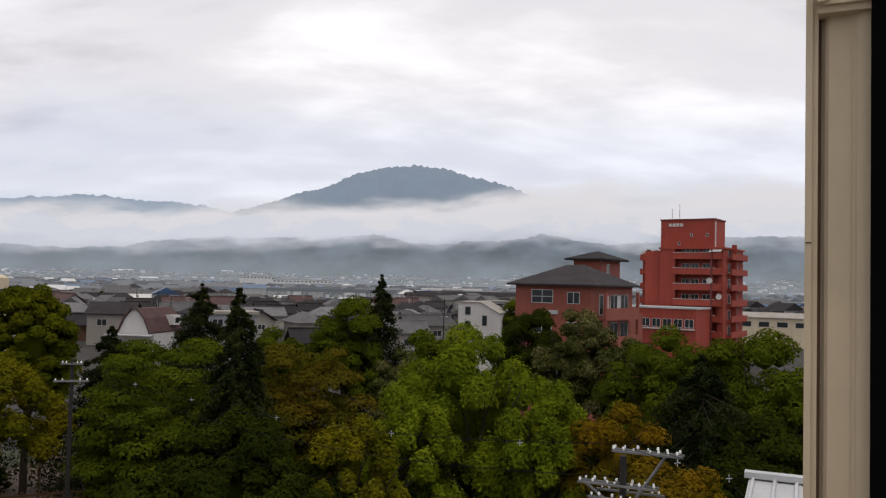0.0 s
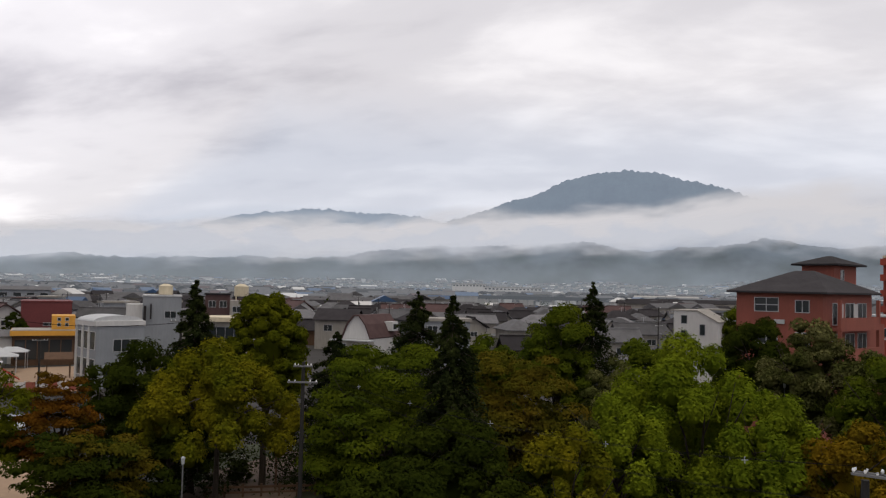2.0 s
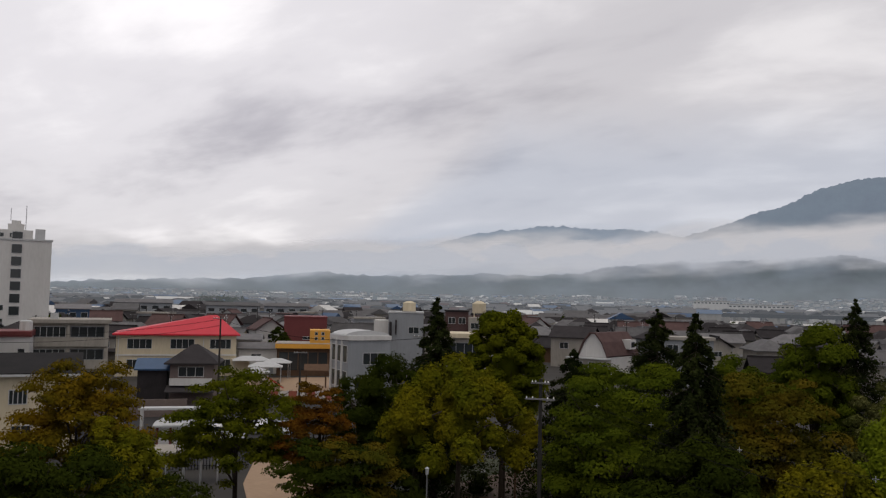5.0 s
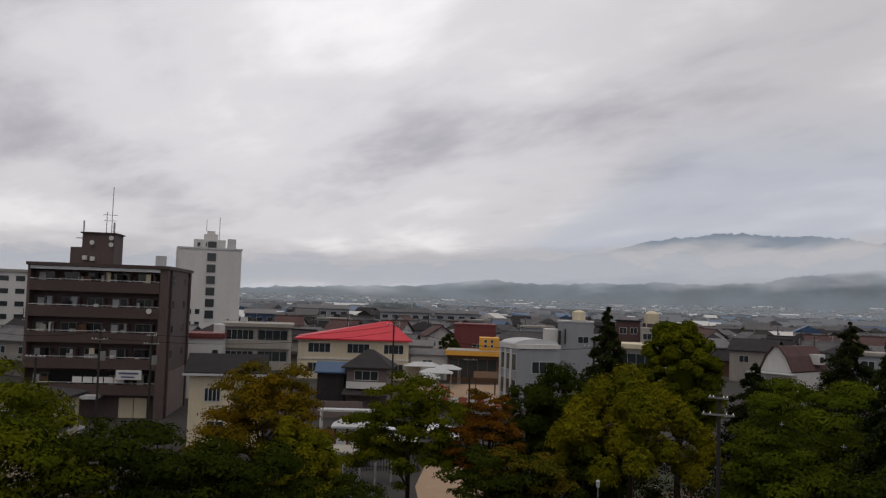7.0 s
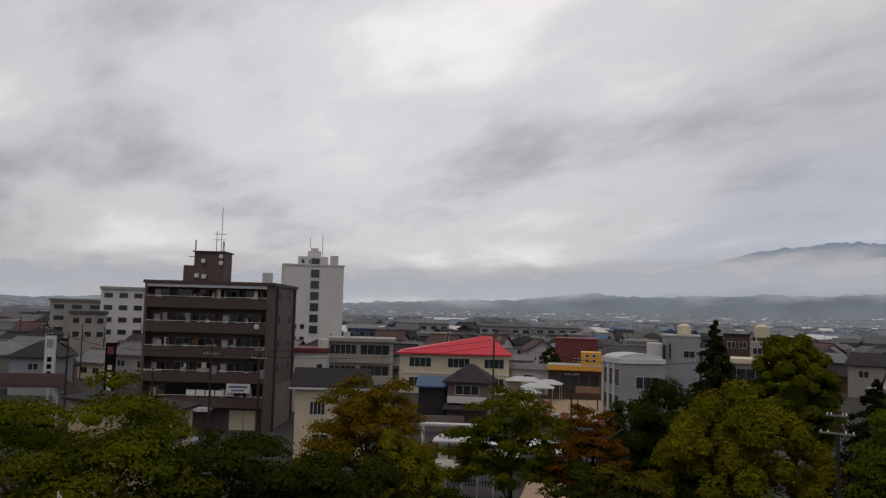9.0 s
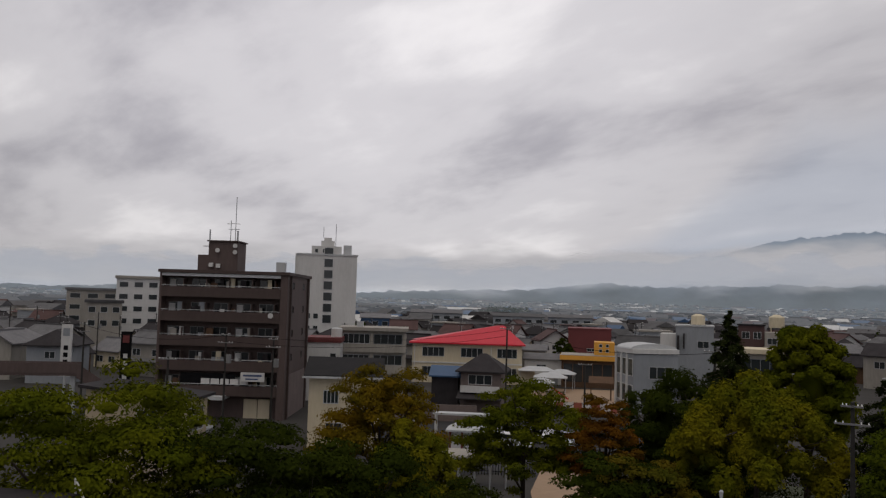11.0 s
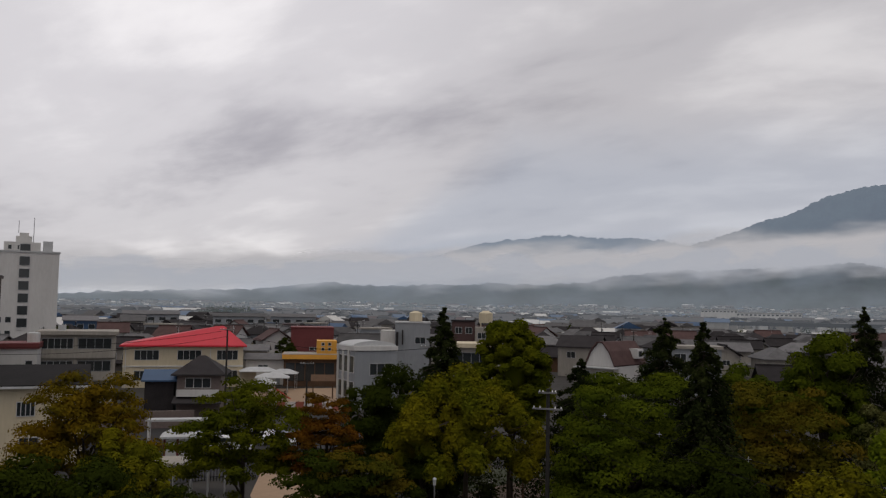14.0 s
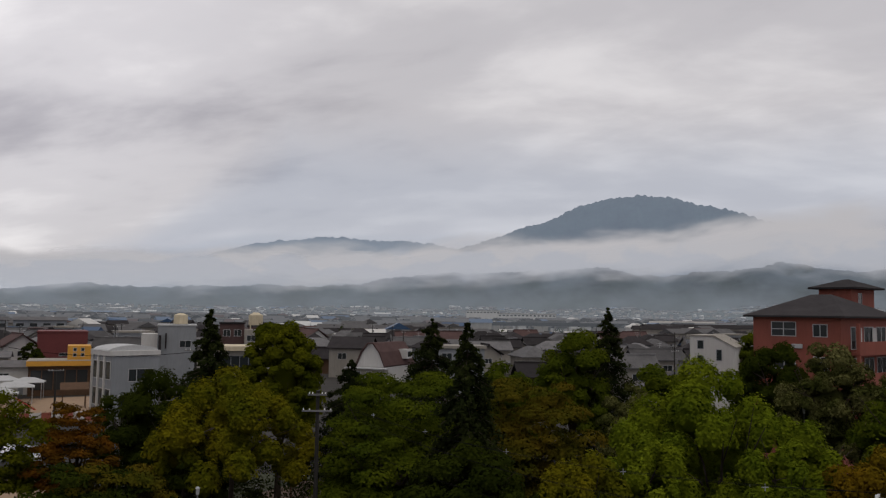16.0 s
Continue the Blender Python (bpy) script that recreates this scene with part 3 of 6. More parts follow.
def sash():
    """The beige sash that stands open at the side: a stepped upright with rails' ends and screws."""
    az, d = -25.75, 0.80
    s = thing("window_sash", P(az, d, EYE), az, "beige coated metal upright of an open sash", "window sash", kind="structure")
    k = 0.000463
    strips = ((-62, -50, 0.000, 0.03), (-50, -40, 0.003, 0.03), (-40, -28, 0.016, 0.03), (-28, -22, 0.010, 0.03), (-22, 20, 0.006, 0.03), (20, 27, 0.003, 0.03), (27, 50, 0.0, 0.03))
    bm = bmesh.new()
    for a, b, y0, y1 in strips:
        box(bm, (a - 7) * k, (b - 7) * k, y0, y1, -0.56, 0.9)
    bmesh.ops.remove_doubles(bm, verts=bm.verts, dist=1e-6)
    part("stile", bm, M["frame"], s)
    for z, h in ((0.245, 0.028), (-0.228, 0.028)):
        b = boxes((-47 * k, 43 * k, -0.008, 0.012, z, z + h), (-37 * k, 27 * k, -0.013, -0.008, z + 0.006, z + h - 0.006))
        part("bracket", b, M["frame"], s)
        for x in (-41, 35):
            bb = bmesh.new()
            rod(bb, (x * k, -0.012, z + h / 2), (x * k, -0.018, z + h / 2), 0.009, 0.007, 10)
            part("screw", bb, M["frame"], s)
    # brown strip added to darken the groove as its shade would
    part("groove_shade", boxes((-47 * k, -42 * k, 0.012, 0.0155, -0.5, 0.9)), M["wood"], s, "dark strip that paints the shade of the groove")
    # the jamb's unlit look is put into its black colour
    part("shade_black_jamb", boxes((43 * k, 0.4, -0.012, 0.03, -0.56, 0.9)), M["frame_dark"], s, "inner jamb with its shade painted in near-black")
    part("scratch", boxes((-68 * k, -57 * k, -0.0006, 0.0, 0.043, 0.0437), (-68 * k, -59 * k, -0.0006, 0.0, -0.197, -0.1963)), M["frame_dark"], s)
    return s


sash()


# ---- large buildings ----
def brown_flats():
    b = thing("apartment_block", P(60.4, 101), 49, "six-storey brown tiled apartment block with long balconies", "building")
    w, dp, h, fl = 15.4, 15.0, 17.4, 2.9
    part("wall", boxes((-w, 0, 1.5, dp, 0, h - 0.25)), M["brown"], b)
    for x0, x1 in ((-w, -w + 0.3), (-0.9, 0)):
        part("end_wall", boxes((x0, x1, 0, 1.5, 0, h - 0.25)), M["brown"], b)
    part("roof_slab", boxes((-w - 0.15, 0.2, -0.25, dp + 0.2, h - 0.25, h + 0.12)), M["brown_dark"], b)
    part("eave_strip", boxes((-w + 0.3, -0.9, -0.12, -0.02, h - 0.65, h - 0.30)), M["pale"], b, "pale metal strip below the roof edge")
    for i in range(1, 6):
        z = i * fl
        part("balcony", boxes((-w + 0.3, -0.9, -0.1, 0.05, z - 0.2, z + 1.0), (-w + 0.3, -0.9, 0.05, 1.5, z - 0.2, z)), M["brown_dark"], b)
        part("handrail", rods(((-w + 0.3, -0.02, z + 1.16), (-0.9, -0.02, z + 1.16), 0.035), *[((-w + 0.5 + 1.55 * j, -0.02, z + 1.0), (-w + 0.5 + 1.55 * j, -0.02, z + 1.16), 0.025) for j in range(10)]), M["metal"], b)
        for j in range(5):
            x = -w + 0.7 + j * 2.75
            window(b, x, z + 0.05, 1.75, 2.0, 1.5, bars=1, frame_m=M["arm"])
            part("partition", boxes((x + 2.1, x + 2.17, 0.06, 1.5, z, z + 2.0)), M["brown"], b)
            if (i * 3 + j) % 3 == 0:
                part("curtain", boxes((x + 0.1, x + 0.8, 1.40, 1.43, z + 0.2, z + 1.9)), M["white"], b)
        for yy in (3.0, 9.8):
            window(b, yy, z + 1.0, 0.9, 0.9, side=0.0, bars=0, frame_m=M["brown_dark"])
    for y in (1.2, 12.9):
        part("side_pilaster", boxes((0.0, 0.25, y, y + 0.5, 0, h - 0.3)), M["brown_dark"], b)
    part("side_base", boxes((0.0, 0.06, 1.8, 12.8, 0, 5.2)), M["brown_pale"], b)
    # street level: shop front
    # flat black sheet paints the dark of the recessed shop window band
    part("shop_recess_shade", boxes((-12.4, -5.9, 0.1, 0.2, 3.95, 5.3)), M["black"], b)
    for j in range(5):
        part("shop_notice", boxes((-9.9 + 1.15 * j, -8.9 + 1.15 * j, 0.03, 0.09, 4.02, 4.7)), M["white"], b)
    sg = part("shop_sign", boxes((-5.1, -2.3, -0.45, -0.15, 4.5, 5.55)), M["white"], b, "white sign board with dark lettering bars")
    part("lettering", boxes((-4.8, -2.6, -0.47, -0.452, 5.1, 5.32), (-4.5, -3.0, -0.47, -0.452, 4.72, 4.88)), M["bluesign"], sg)
    part("entrance_door", boxes((-5.0, -3.4, 1.2, 1.4, 0, 2.3), (-3.3, -1.9, 1.2, 1.4, 0, 2.3)), M["cream"], b, "pale entrance doors")
    part("canopy", boxes((-12.2, -6.8, -1.5, 1.5, 2.35, 2.75)), M["pale"], b, "pale sheet canopy")
    # roof house, tank and aerials
    ph = part("roof_house", boxes((-11.2, -7.5, 5, 9, h, h + 3.9), (-12.5, -11.21, 5, 9, h, h + 2.2)), M["brown"], b)
    part("roof_house_cap", boxes((-11.4, -7.3, 4.8, 9.2, h + 3.9, h + 4.05)), M["brown_dark"], ph)
    part("vent_box", boxes((-11.0, -10.5, 4.6, 4.98, h + 0.7, h + 1.2), (-10.1, -9.6, 4.6, 4.98, h + 0.6, h + 1.1)), M["white"], ph)
    for q in (((-7.9, 5, h + 4), (-7.9, 5, h + 9.6), 0.05), ((-9.0, 5, h + 6.2), (-7.3, 5, h + 6.2), 0.04), ((-8.8, 5, h + 5.5), (-7.4, 5, h + 5.5), 0.04), ((-8.5, 5, h + 4), (-8.5, 5, h + 6.6), 0.05),
              ((-11.1, 5, h + 4), (-11.1, 5, h + 5.4), 0.1), ((-11.9, 5, h + 3.3), (-11.2, 5, h + 3.3), 0.06), ((-7.6, 5, h + 4), (-7.6, 5, h + 5.3), 0.12)):
        part("aerial", rods(q), M["metal"], ph)
    for x, z in ((-7.8, 3.4), (-7.8, 2.6), (-10.0, 2.8)):
        part("dish", rods(((x, 4.9, h + z), (x, 4.7, h + z), 0.24, 0.28, 12)), M["white"], ph)
    part("roof_tank", boxes((-2.6, -1.5, 5, 6, h, h + 1.5)), M["pale"], b)
    r = random.Random(4)
    for i in range(1, 6):
        for j in range(9):
            x, hh = -w + 0.8 + r.uniform(0, 13.4), r.uniform(0.5, 1.5)
            part("balcony_clutter", boxes((x, x + r.uniform(0.3, 0.8), 0.5, 0.8, i * fl, i * fl + hh + 0.6)), M[r.choice(("white", "grey", "concrete", "tile", "wood", "cream"))], b)
    # washing and a dish on the balconies
    for x, z in ((-8.7, 3 * fl + 3.6), (-7.1, 3 * fl + 3.7), (-6.3, 3 * fl + 3.5)):
        part("laundry", boxes((x, x + 0.6, 0.1, 0.14, z - 0.6, z + 0.1)), M["white"], b)
    part("balcony_dish", rods(((-1.9, -0.2, 3 * fl + 3.6), (-1.9, -0.3, 3 * fl + 3.6), 0.28, 0.32, 12)), M["white"], b)
    return b


brown_flats()


def white_tower():
    b = thing("office_tower", P(57.8, 207), 57.8, "tall white rendered tower with a column of dark stair windows", "building")
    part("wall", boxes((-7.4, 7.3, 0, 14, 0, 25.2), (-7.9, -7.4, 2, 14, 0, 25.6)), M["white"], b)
    part("upper_storey", boxes((-4.0, 3.4, 1.5, 10, 25.2, 27.6)), M["white"], b)
    part("lift_house", boxes((-1.7, 1.6, 2.5, 8, 27.6, 29.0), (-1.0, 0.9, 3, 7, 29.0, 29.8)), M["white"], b)
    part("parapet", boxes((-7.6, 7.5, -0.15, 0.2, 25.2, 25.6)), M["pale"], b)
    part("tank", boxes((3.9, 5.9, 2, 4, 25.2, 28.0)), M["pale"], b)
    part("aerial", rods(((-1.2, 4, 29.8), (-1.2, 4, 32.6), 0.07), ((1.9, 4, 27.6), (1.9, 4, 33.4), 0.08)), M["metal"], b)
    part("window_strip", boxes((-0.9, 1.5, -0.06, 0.0, 8.0, 26.6)), M["white"], b)
    for i in range(7):
        window(b, -0.75, 8.6 + i * 2.75, 2.1, 2.0, -0.1, bars=0, frame_m=M["grey"])
    for i in range(2):
        window(b, -3.2 + i * 1.9, 25.9, 0.8, 1.0, 1.48, bars=0)
    window(b, -0.3, 25.9, 1.2, 1.4, 1.48, bars=0)
    for i in range(2):
        for x in (-6.9, -4.9, -3.0):
            window(b, x, 6.6 + i * 3, 1.2, 1.3, 0, bars=0)
    return b


white_tower()


def red_flats():
    b = thing("apartment_block", P(-18.6, 161), -35, "brick-red rendered apartment block with a stair tower", "building")
    w, h, fl = 12.0, 22.0, 2.9
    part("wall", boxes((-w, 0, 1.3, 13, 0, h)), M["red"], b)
    for xa, xb in ((-w, -9.0), (-1.0, 0)):
        part("end_wall", boxes((xa, xb, 0, 1.3, 0, h)), M["red"], b)
    tw = part("stair_tower", boxes((-13.0, -2.5, 3.0, 9.4, h, h + 5.7)), M["red"], b)
    part("tower_coping", boxes((-13.15, -2.35, 2.85, 9.55, h + 5.7, h + 5.95)), M["wine"], tw)
    part("tower_sign", boxes(*[(-11.4 + 0.75 * i, -10.85 + 0.75 * i, 2.88, 2.99, h + 4.5, h + 5.1) for i in range(4)]), M["white"], tw, "short row of pale sign blocks")
    part("white_pipe", boxes((-2.49, -2.3, 3.0, 3.2, h + 0.2, h + 5.3)), M["white"], tw)
    for x, z in ((-9.6, 0.9), (-7.2, 2.5), (-4.2, 2.5)):
        window(tw, x, h + z, 0.5, 0.7, 3.0, bars=0)
    for i in range(1, 8):
        z = i * fl
        part("balcony", boxes((-9.0, -0.1, -1.0, -0.85, z - 0.2, z + 1.0), (-9.0, -0.1, -0.85, 1.3, z - 0.2, z), (-9.0, -8.85, -0.85, 0, z - 0.2, z + 1.0)), M["red"], b)
        part("coping", boxes((-9.1, -1.2, -1.06, -0.82, z + 1.0, z + 1.08)), M["pale"], b)
        for x in (-8.2, -6.4, -4.2):
            window(b, x, z + 0.35, 1.5, 1.6, 1.3, bars=1)
        part("side_balcony", boxes((0.9, 1.05, 2.0, 12.5, z - 0.2, z + 0.95), (0, 0.9, 2.0, 12.5, z - 0.2, z)), M["red"], b)
        for y in (3.0, 7.5):
            window(b, y, z + 0.3, 1.6, 1.7, side=0.0, bars=1)
        part("side_pillar", boxes((0.0, 0.9, 5.3, 5.6, z, z + 2.7)), M["red"], b)
    part("downpipe", boxes((-2.0, -1.7, -1.12, -0.95, 0, h)), M["wine"], b)
    part("drying_awning", solid([(-2.4, -1.3, h - 0.6), (-0.2, -1.3, h - 0.6), (-0.2, 0.2, h - 0.1), (-2.4, 0.2, h - 0.1), (-2.4, -1.3, h - 0.5), (-0.2, -1.3, h - 0.5), (-0.2, 0.2, h), (-2.4, 0.2, h)],
         [(0, 1, 2, 3), (4, 5, 6, 7), (0, 1, 5, 4), (1, 2, 6, 5), (2, 3, 7, 6), (3, 0, 4, 7)]), M["pale"], b)
    for x, i in ((-2.1, 5), (-0.4, 4)):
        part("dish", rods(((x, -1.1, i * fl + 1.6), (x, -1.3, i * fl + 1.6), 0.5, 0.55, 12)), M["white"], b)
    part("roof_slab", boxes((-w - 0.2, 0.3, -0.2, 13.2, h, h + 0.35)), M["red"], b)
    part("aerial", rods(((-10, 5, h + 5.9), (-10, 5, h + 9.0), 0.06), ((-11.5, 5, h + 5.9), (-11.5, 5, h + 8.2), 0.06)), M["metal"], b)
    # left wing with open landings
    wing = part("wing", boxes((-19, -w, 9, 16, 0, h - 0.5), (-w - 3.2, -w - 0.01, 0.6, 9, 0, h - 0.3)), M["red"], b)
    part("wing_roof", boxes((-19.1, -w - 0.01, 8.9, 16.2, h - 0.5, h - 0.05)), M["cream"], wing)
    for i in range(1, 8):
        z = i * fl
        part("landing", boxes((-19, -w - 3.21, 7.6, 9, z - 0.2, z), (-19, -w - 3.21, 7.5, 7.65, z - 0.2, z + 1.0)), M["red"], wing)
        window(wing, -18.2, z + 0.2, 1.0, 1.9, 9.0, bars=0)
        window(wing, -16.6, z + 0.9, 1.0, 1.0, 9.0, bars=0)
    # lower block in front
    low = part("low_block", boxes((-20, -2.0, -9, -1.2, 0, 10.9)), M["red"], b)
    part("low_coping", boxes((-20.2, -1.8, -9.2, -1.1, 10.9, 11.2)), M["pale"], low)
    for i in range(5):
        window(low, -12.0 + i * 2.0, 7.6, 1.6, 1.5, -9.0, bars=1)
    part("low_sill", boxes((-12.6, -2.2, -9.35, -9.0, 7.2, 7.42)), M["pale"], low)
    return b


red_flats()


def hip_flats():
    b = thing("guest_house", P(-10.1, 84), -35, "terracotta rendered house with dark hipped tile roofs", "building")
    w, dp, h = 8.6, 10.6, 14.5
    part("wall", boxes((-w, 0, 0, dp, 0, h)), M["hip"], b)
    part("roof", hip_roof(-w, 0, 0, dp, h, 2.3, 4.0, 0.7), M["tile"], b)
    up = part("upper_storey", boxes((-7.2, -3.8, 10.7, 16, h - 3, 17.5)), M["hip"], b)
    part("upper_roof", hip_roof(-7.2, -3.8, 10.7, 16, 17.5, 1.1, 2.2, 0.8), M["tile"], up)
    window(up, 12.2, 15.7, 0.8, 1.4, side=-3.8, bars=0, out=1)
    part("rear_wall", boxes((-7.6, -1.0, 10.62, 16.2, 0, h - 3)), M["hip"], b)
    window(b, -6.7, 12.7, 2.5, 1.4, 0, bars=1)
    part("window_bar", boxes((-6.65, -4.25, -0.07, -0.02, 13.35, 13.42)), M["pale"], b)
    window(b, -2.6, 12.7, 1.4, 1.2, 0, bars=1)
    window(b, -6.6, 9.6, 2.3, 1.4, 0, bars=1)
    window(b, -2.6, 9.6, 1.4, 1.3, 0, bars=1)
    part("air_vent", boxes((-4.6, -3.6, -0.2, 0, 11.6, 12.0)), M["pale"], b)
    # right-hand side: covered balconies
    for i, z in enumerate((11.6, 8.7, 5.8)):
        part("balcony", boxes((0.0, 1.2, 1.2, 9.6, z - 0.5, z - 0.2), (1.05, 1.2, 1.2, 9.6, z - 0.2, z + 0.75)), M["hip"], b)
        for y in (1.9, 4.6, 7.3):
            window(b, y, z, 2.0, 2.1, side=0.0, bars=1)
        part("pillar", boxes((0.9, 1.2, 1.0, 1.3, z - 0.4, z + 2.4), (0.9, 1.2, 9.4, 9.7, z - 0.4, z + 2.4)), M["hip"], b)
    for y in (3.2, 6.3):
        part("curtain", boxes((0.065, 0.08, y, y + 0.9, 11.7, 13.6)), M["white"], b)
    return b


hip_flats()


def white_house():
    b = thing("house", P(-1.1, 110), -14, "narrow white house with a sloping roof", "house")
    part("wall", solid([(0, 0, 0), (5.4, 0, 0), (5.4, 7, 0), (0, 7, 0), (0, 0, 12.0), (2.9, 0, 12.0), (5.4, 0, 10.7), (0, 7, 12.0), (2.9, 7, 12.0), (5.4, 7, 10.7)],
         [(0, 1, 6, 5, 4), (3, 7, 8, 9, 2), (0, 4, 7, 3), (1, 2, 9, 6), (4, 5, 8, 7), (5, 6, 9, 8), (0, 3, 2, 1)]), M["white"], b)
    part("roof", solid([(-0.1, -0.1, 12.0), (2.95, -0.1, 12.0), (5.55, -0.1, 10.6), (-0.1, 7.1, 12.0), (2.95, 7.1, 12.0), (5.55, 7.1, 10.6), (-0.1, -0.1, 12.14), (2.95, -0.1, 12.14), (5.55, -0.1, 10.74), (-0.1, 7.1, 12.14), (2.95, 7.1, 12.14), (5.55, 7.1, 10.74)],
         [(0, 3, 4, 1), (1, 4, 5, 2), (6, 7, 10, 9), (7, 8, 11, 10), (0, 1, 7, 6), (1, 2, 8, 7), (3, 9, 10, 4), (4, 10, 11, 5), (0, 6, 9, 3), (2, 5, 11, 8)]), M["concrete"], b)
    for x, z, w, h in ((0.9, 10.4, 0.8, 1.1), (0.9, 8.6, 0.8, 1.0), (3.2, 9.0, 0.7, 1.4)):
        window(b, x, z, w, h, 0, bars=0, frame_m=M["grey"])
    return b


white_house()


def school_block():
    b = thing("school_building", P(54.4, 126), 52, "three-storey concrete school building with ribbon windows", "building")
    part("wall", boxes((-5.2, 4.6, 0.3, 9, 0, 9.9)), M["concrete"], b)
    part("roof_slab", boxes((-5.6, 5.0, -0.3, 9.3, 9.9, 10.4)), M["concrete"], b)
    for i in range(3):
        z = 0.8 + 3.1 * i
        part("sill_band", boxes((-5.3, 4.7, -0.1, 0.3, z - 0.3, z + 0.9)), M["concrete"], b)
        window(b, -4.8, z + 0.95, 4.0, 1.5, 0.3, bars=4)
        window(b, -0.2, z + 0.95, 4.3, 1.5, 0.3, bars=3, frame_m=M["grey"])
        part("pier", boxes((-0.7, -0.3, -0.05, 0.32, z, z + 2.6), (4.2, 4.7, -0.05, 0.32, z, z + 2.6)), M["concrete"], b)
        window(b, 1.5, z + 0.95, 2.5, 1.4, side=4.6, bars=2)
    part("roof_vent", boxes((-3, -2, 3, 4, 10.4, 11.2)), M["pale"], b)
    a = thing("annexe", P(57.8, 121), 52, "white annexe with a red-brown roof edge", "building")
    part("wall", boxes((-2.6, 2.2, 0, 7, 0, 8.3)), M["white"], a)
    part("roof_edge", boxes((-2.8, 2.4, -0.2, 7.2, 8.3, 9.0)), M["wine"], a)
    window(a, 0.8, 5.6, 0.9, 1.2, 0, bars=0)
    window(a, -1.6, 2.6, 1.4, 1.2, 0, bars=1)
    tank = thing("roof_tank", P(57.0, 124, 9.0), 52, "round white tank on a flat roof", "tank")
    part("shell", rods(((0, 0, 0), (0, 0, 1.2), 0.8, 0.8, 16)), M["white"], tank)
    part("lid", rods(((0, 0, 1.2), (0, 0, 1.35), 0.8, 0.5, 16)), M["pale"], tank)


school_block()


def cream_house():
    b = thing("house", P(56.6, 82), 53, "cream rendered house with a dark low-pitched roof", "house")
    part("wall", boxes((-3.1, 3.6, 0, 8, 0, 6.9)), M["cream"], b)
    part("roof", gable_roof(-3.1, 3.6, 0, 8, 6.9, 1.5, 0.5, 0.25), M["felt"], b)
    part("gutter", boxes((-3.7, 4.2, -0.62, -0.5, 6.85, 7.05)), M["pale"], b)
    window(b, -1.7, 4.4, 1.5, 1.3, 0, bars=3)
    window(b, 1.4, 4.4, 1.6, 1.3, 0, bars=1)
    window(b, -1.4, 1.2, 1.6, 1.4, 0, bars=1)
    s = thing("house", P(66.8, 62), 45, "cream shed-like house with a grey single-pitch roof", "house")
    part("wall", solid([(-7.2, 0, 0), (0, 0, 0), (0, 4.6, 0), (-7.2, 4.6, 0), (-7.2, 0, 7.7), (0, 0, 7.0), (0, 4.6, 7.0), (-7.2, 4.6, 7.7)], [(0, 1, 5, 4), (1, 2, 6, 5), (2, 3, 7, 6), (3, 0, 4, 7), (4, 5, 6, 7), (0, 3, 2, 1)]), M["beige"], s)
    part("roof", solid([(-7.6, -0.5, 7.74), (0.5, -0.5, 6.96), (0.5, 5.0, 6.96), (-7.6, 5.0, 7.74), (-7.6, -0.5, 7.95), (0.5, -0.5, 7.17), (0.5, 5.0, 7.17), (-7.6, 5.0, 7.95)], [(0, 1, 5, 4), (1, 2, 6, 5), (2, 3, 7, 6), (3, 0, 4, 7), (4, 5, 6, 7), (0, 3, 2, 1)]), M["tile"], s)
    window(s, -3.4, 5.5, 1.6, 0.8, 0, bars=1)
    window(s, 0.8, 4.6, 3.0, 1.8, side=0.0, bars=2)


cream_house()


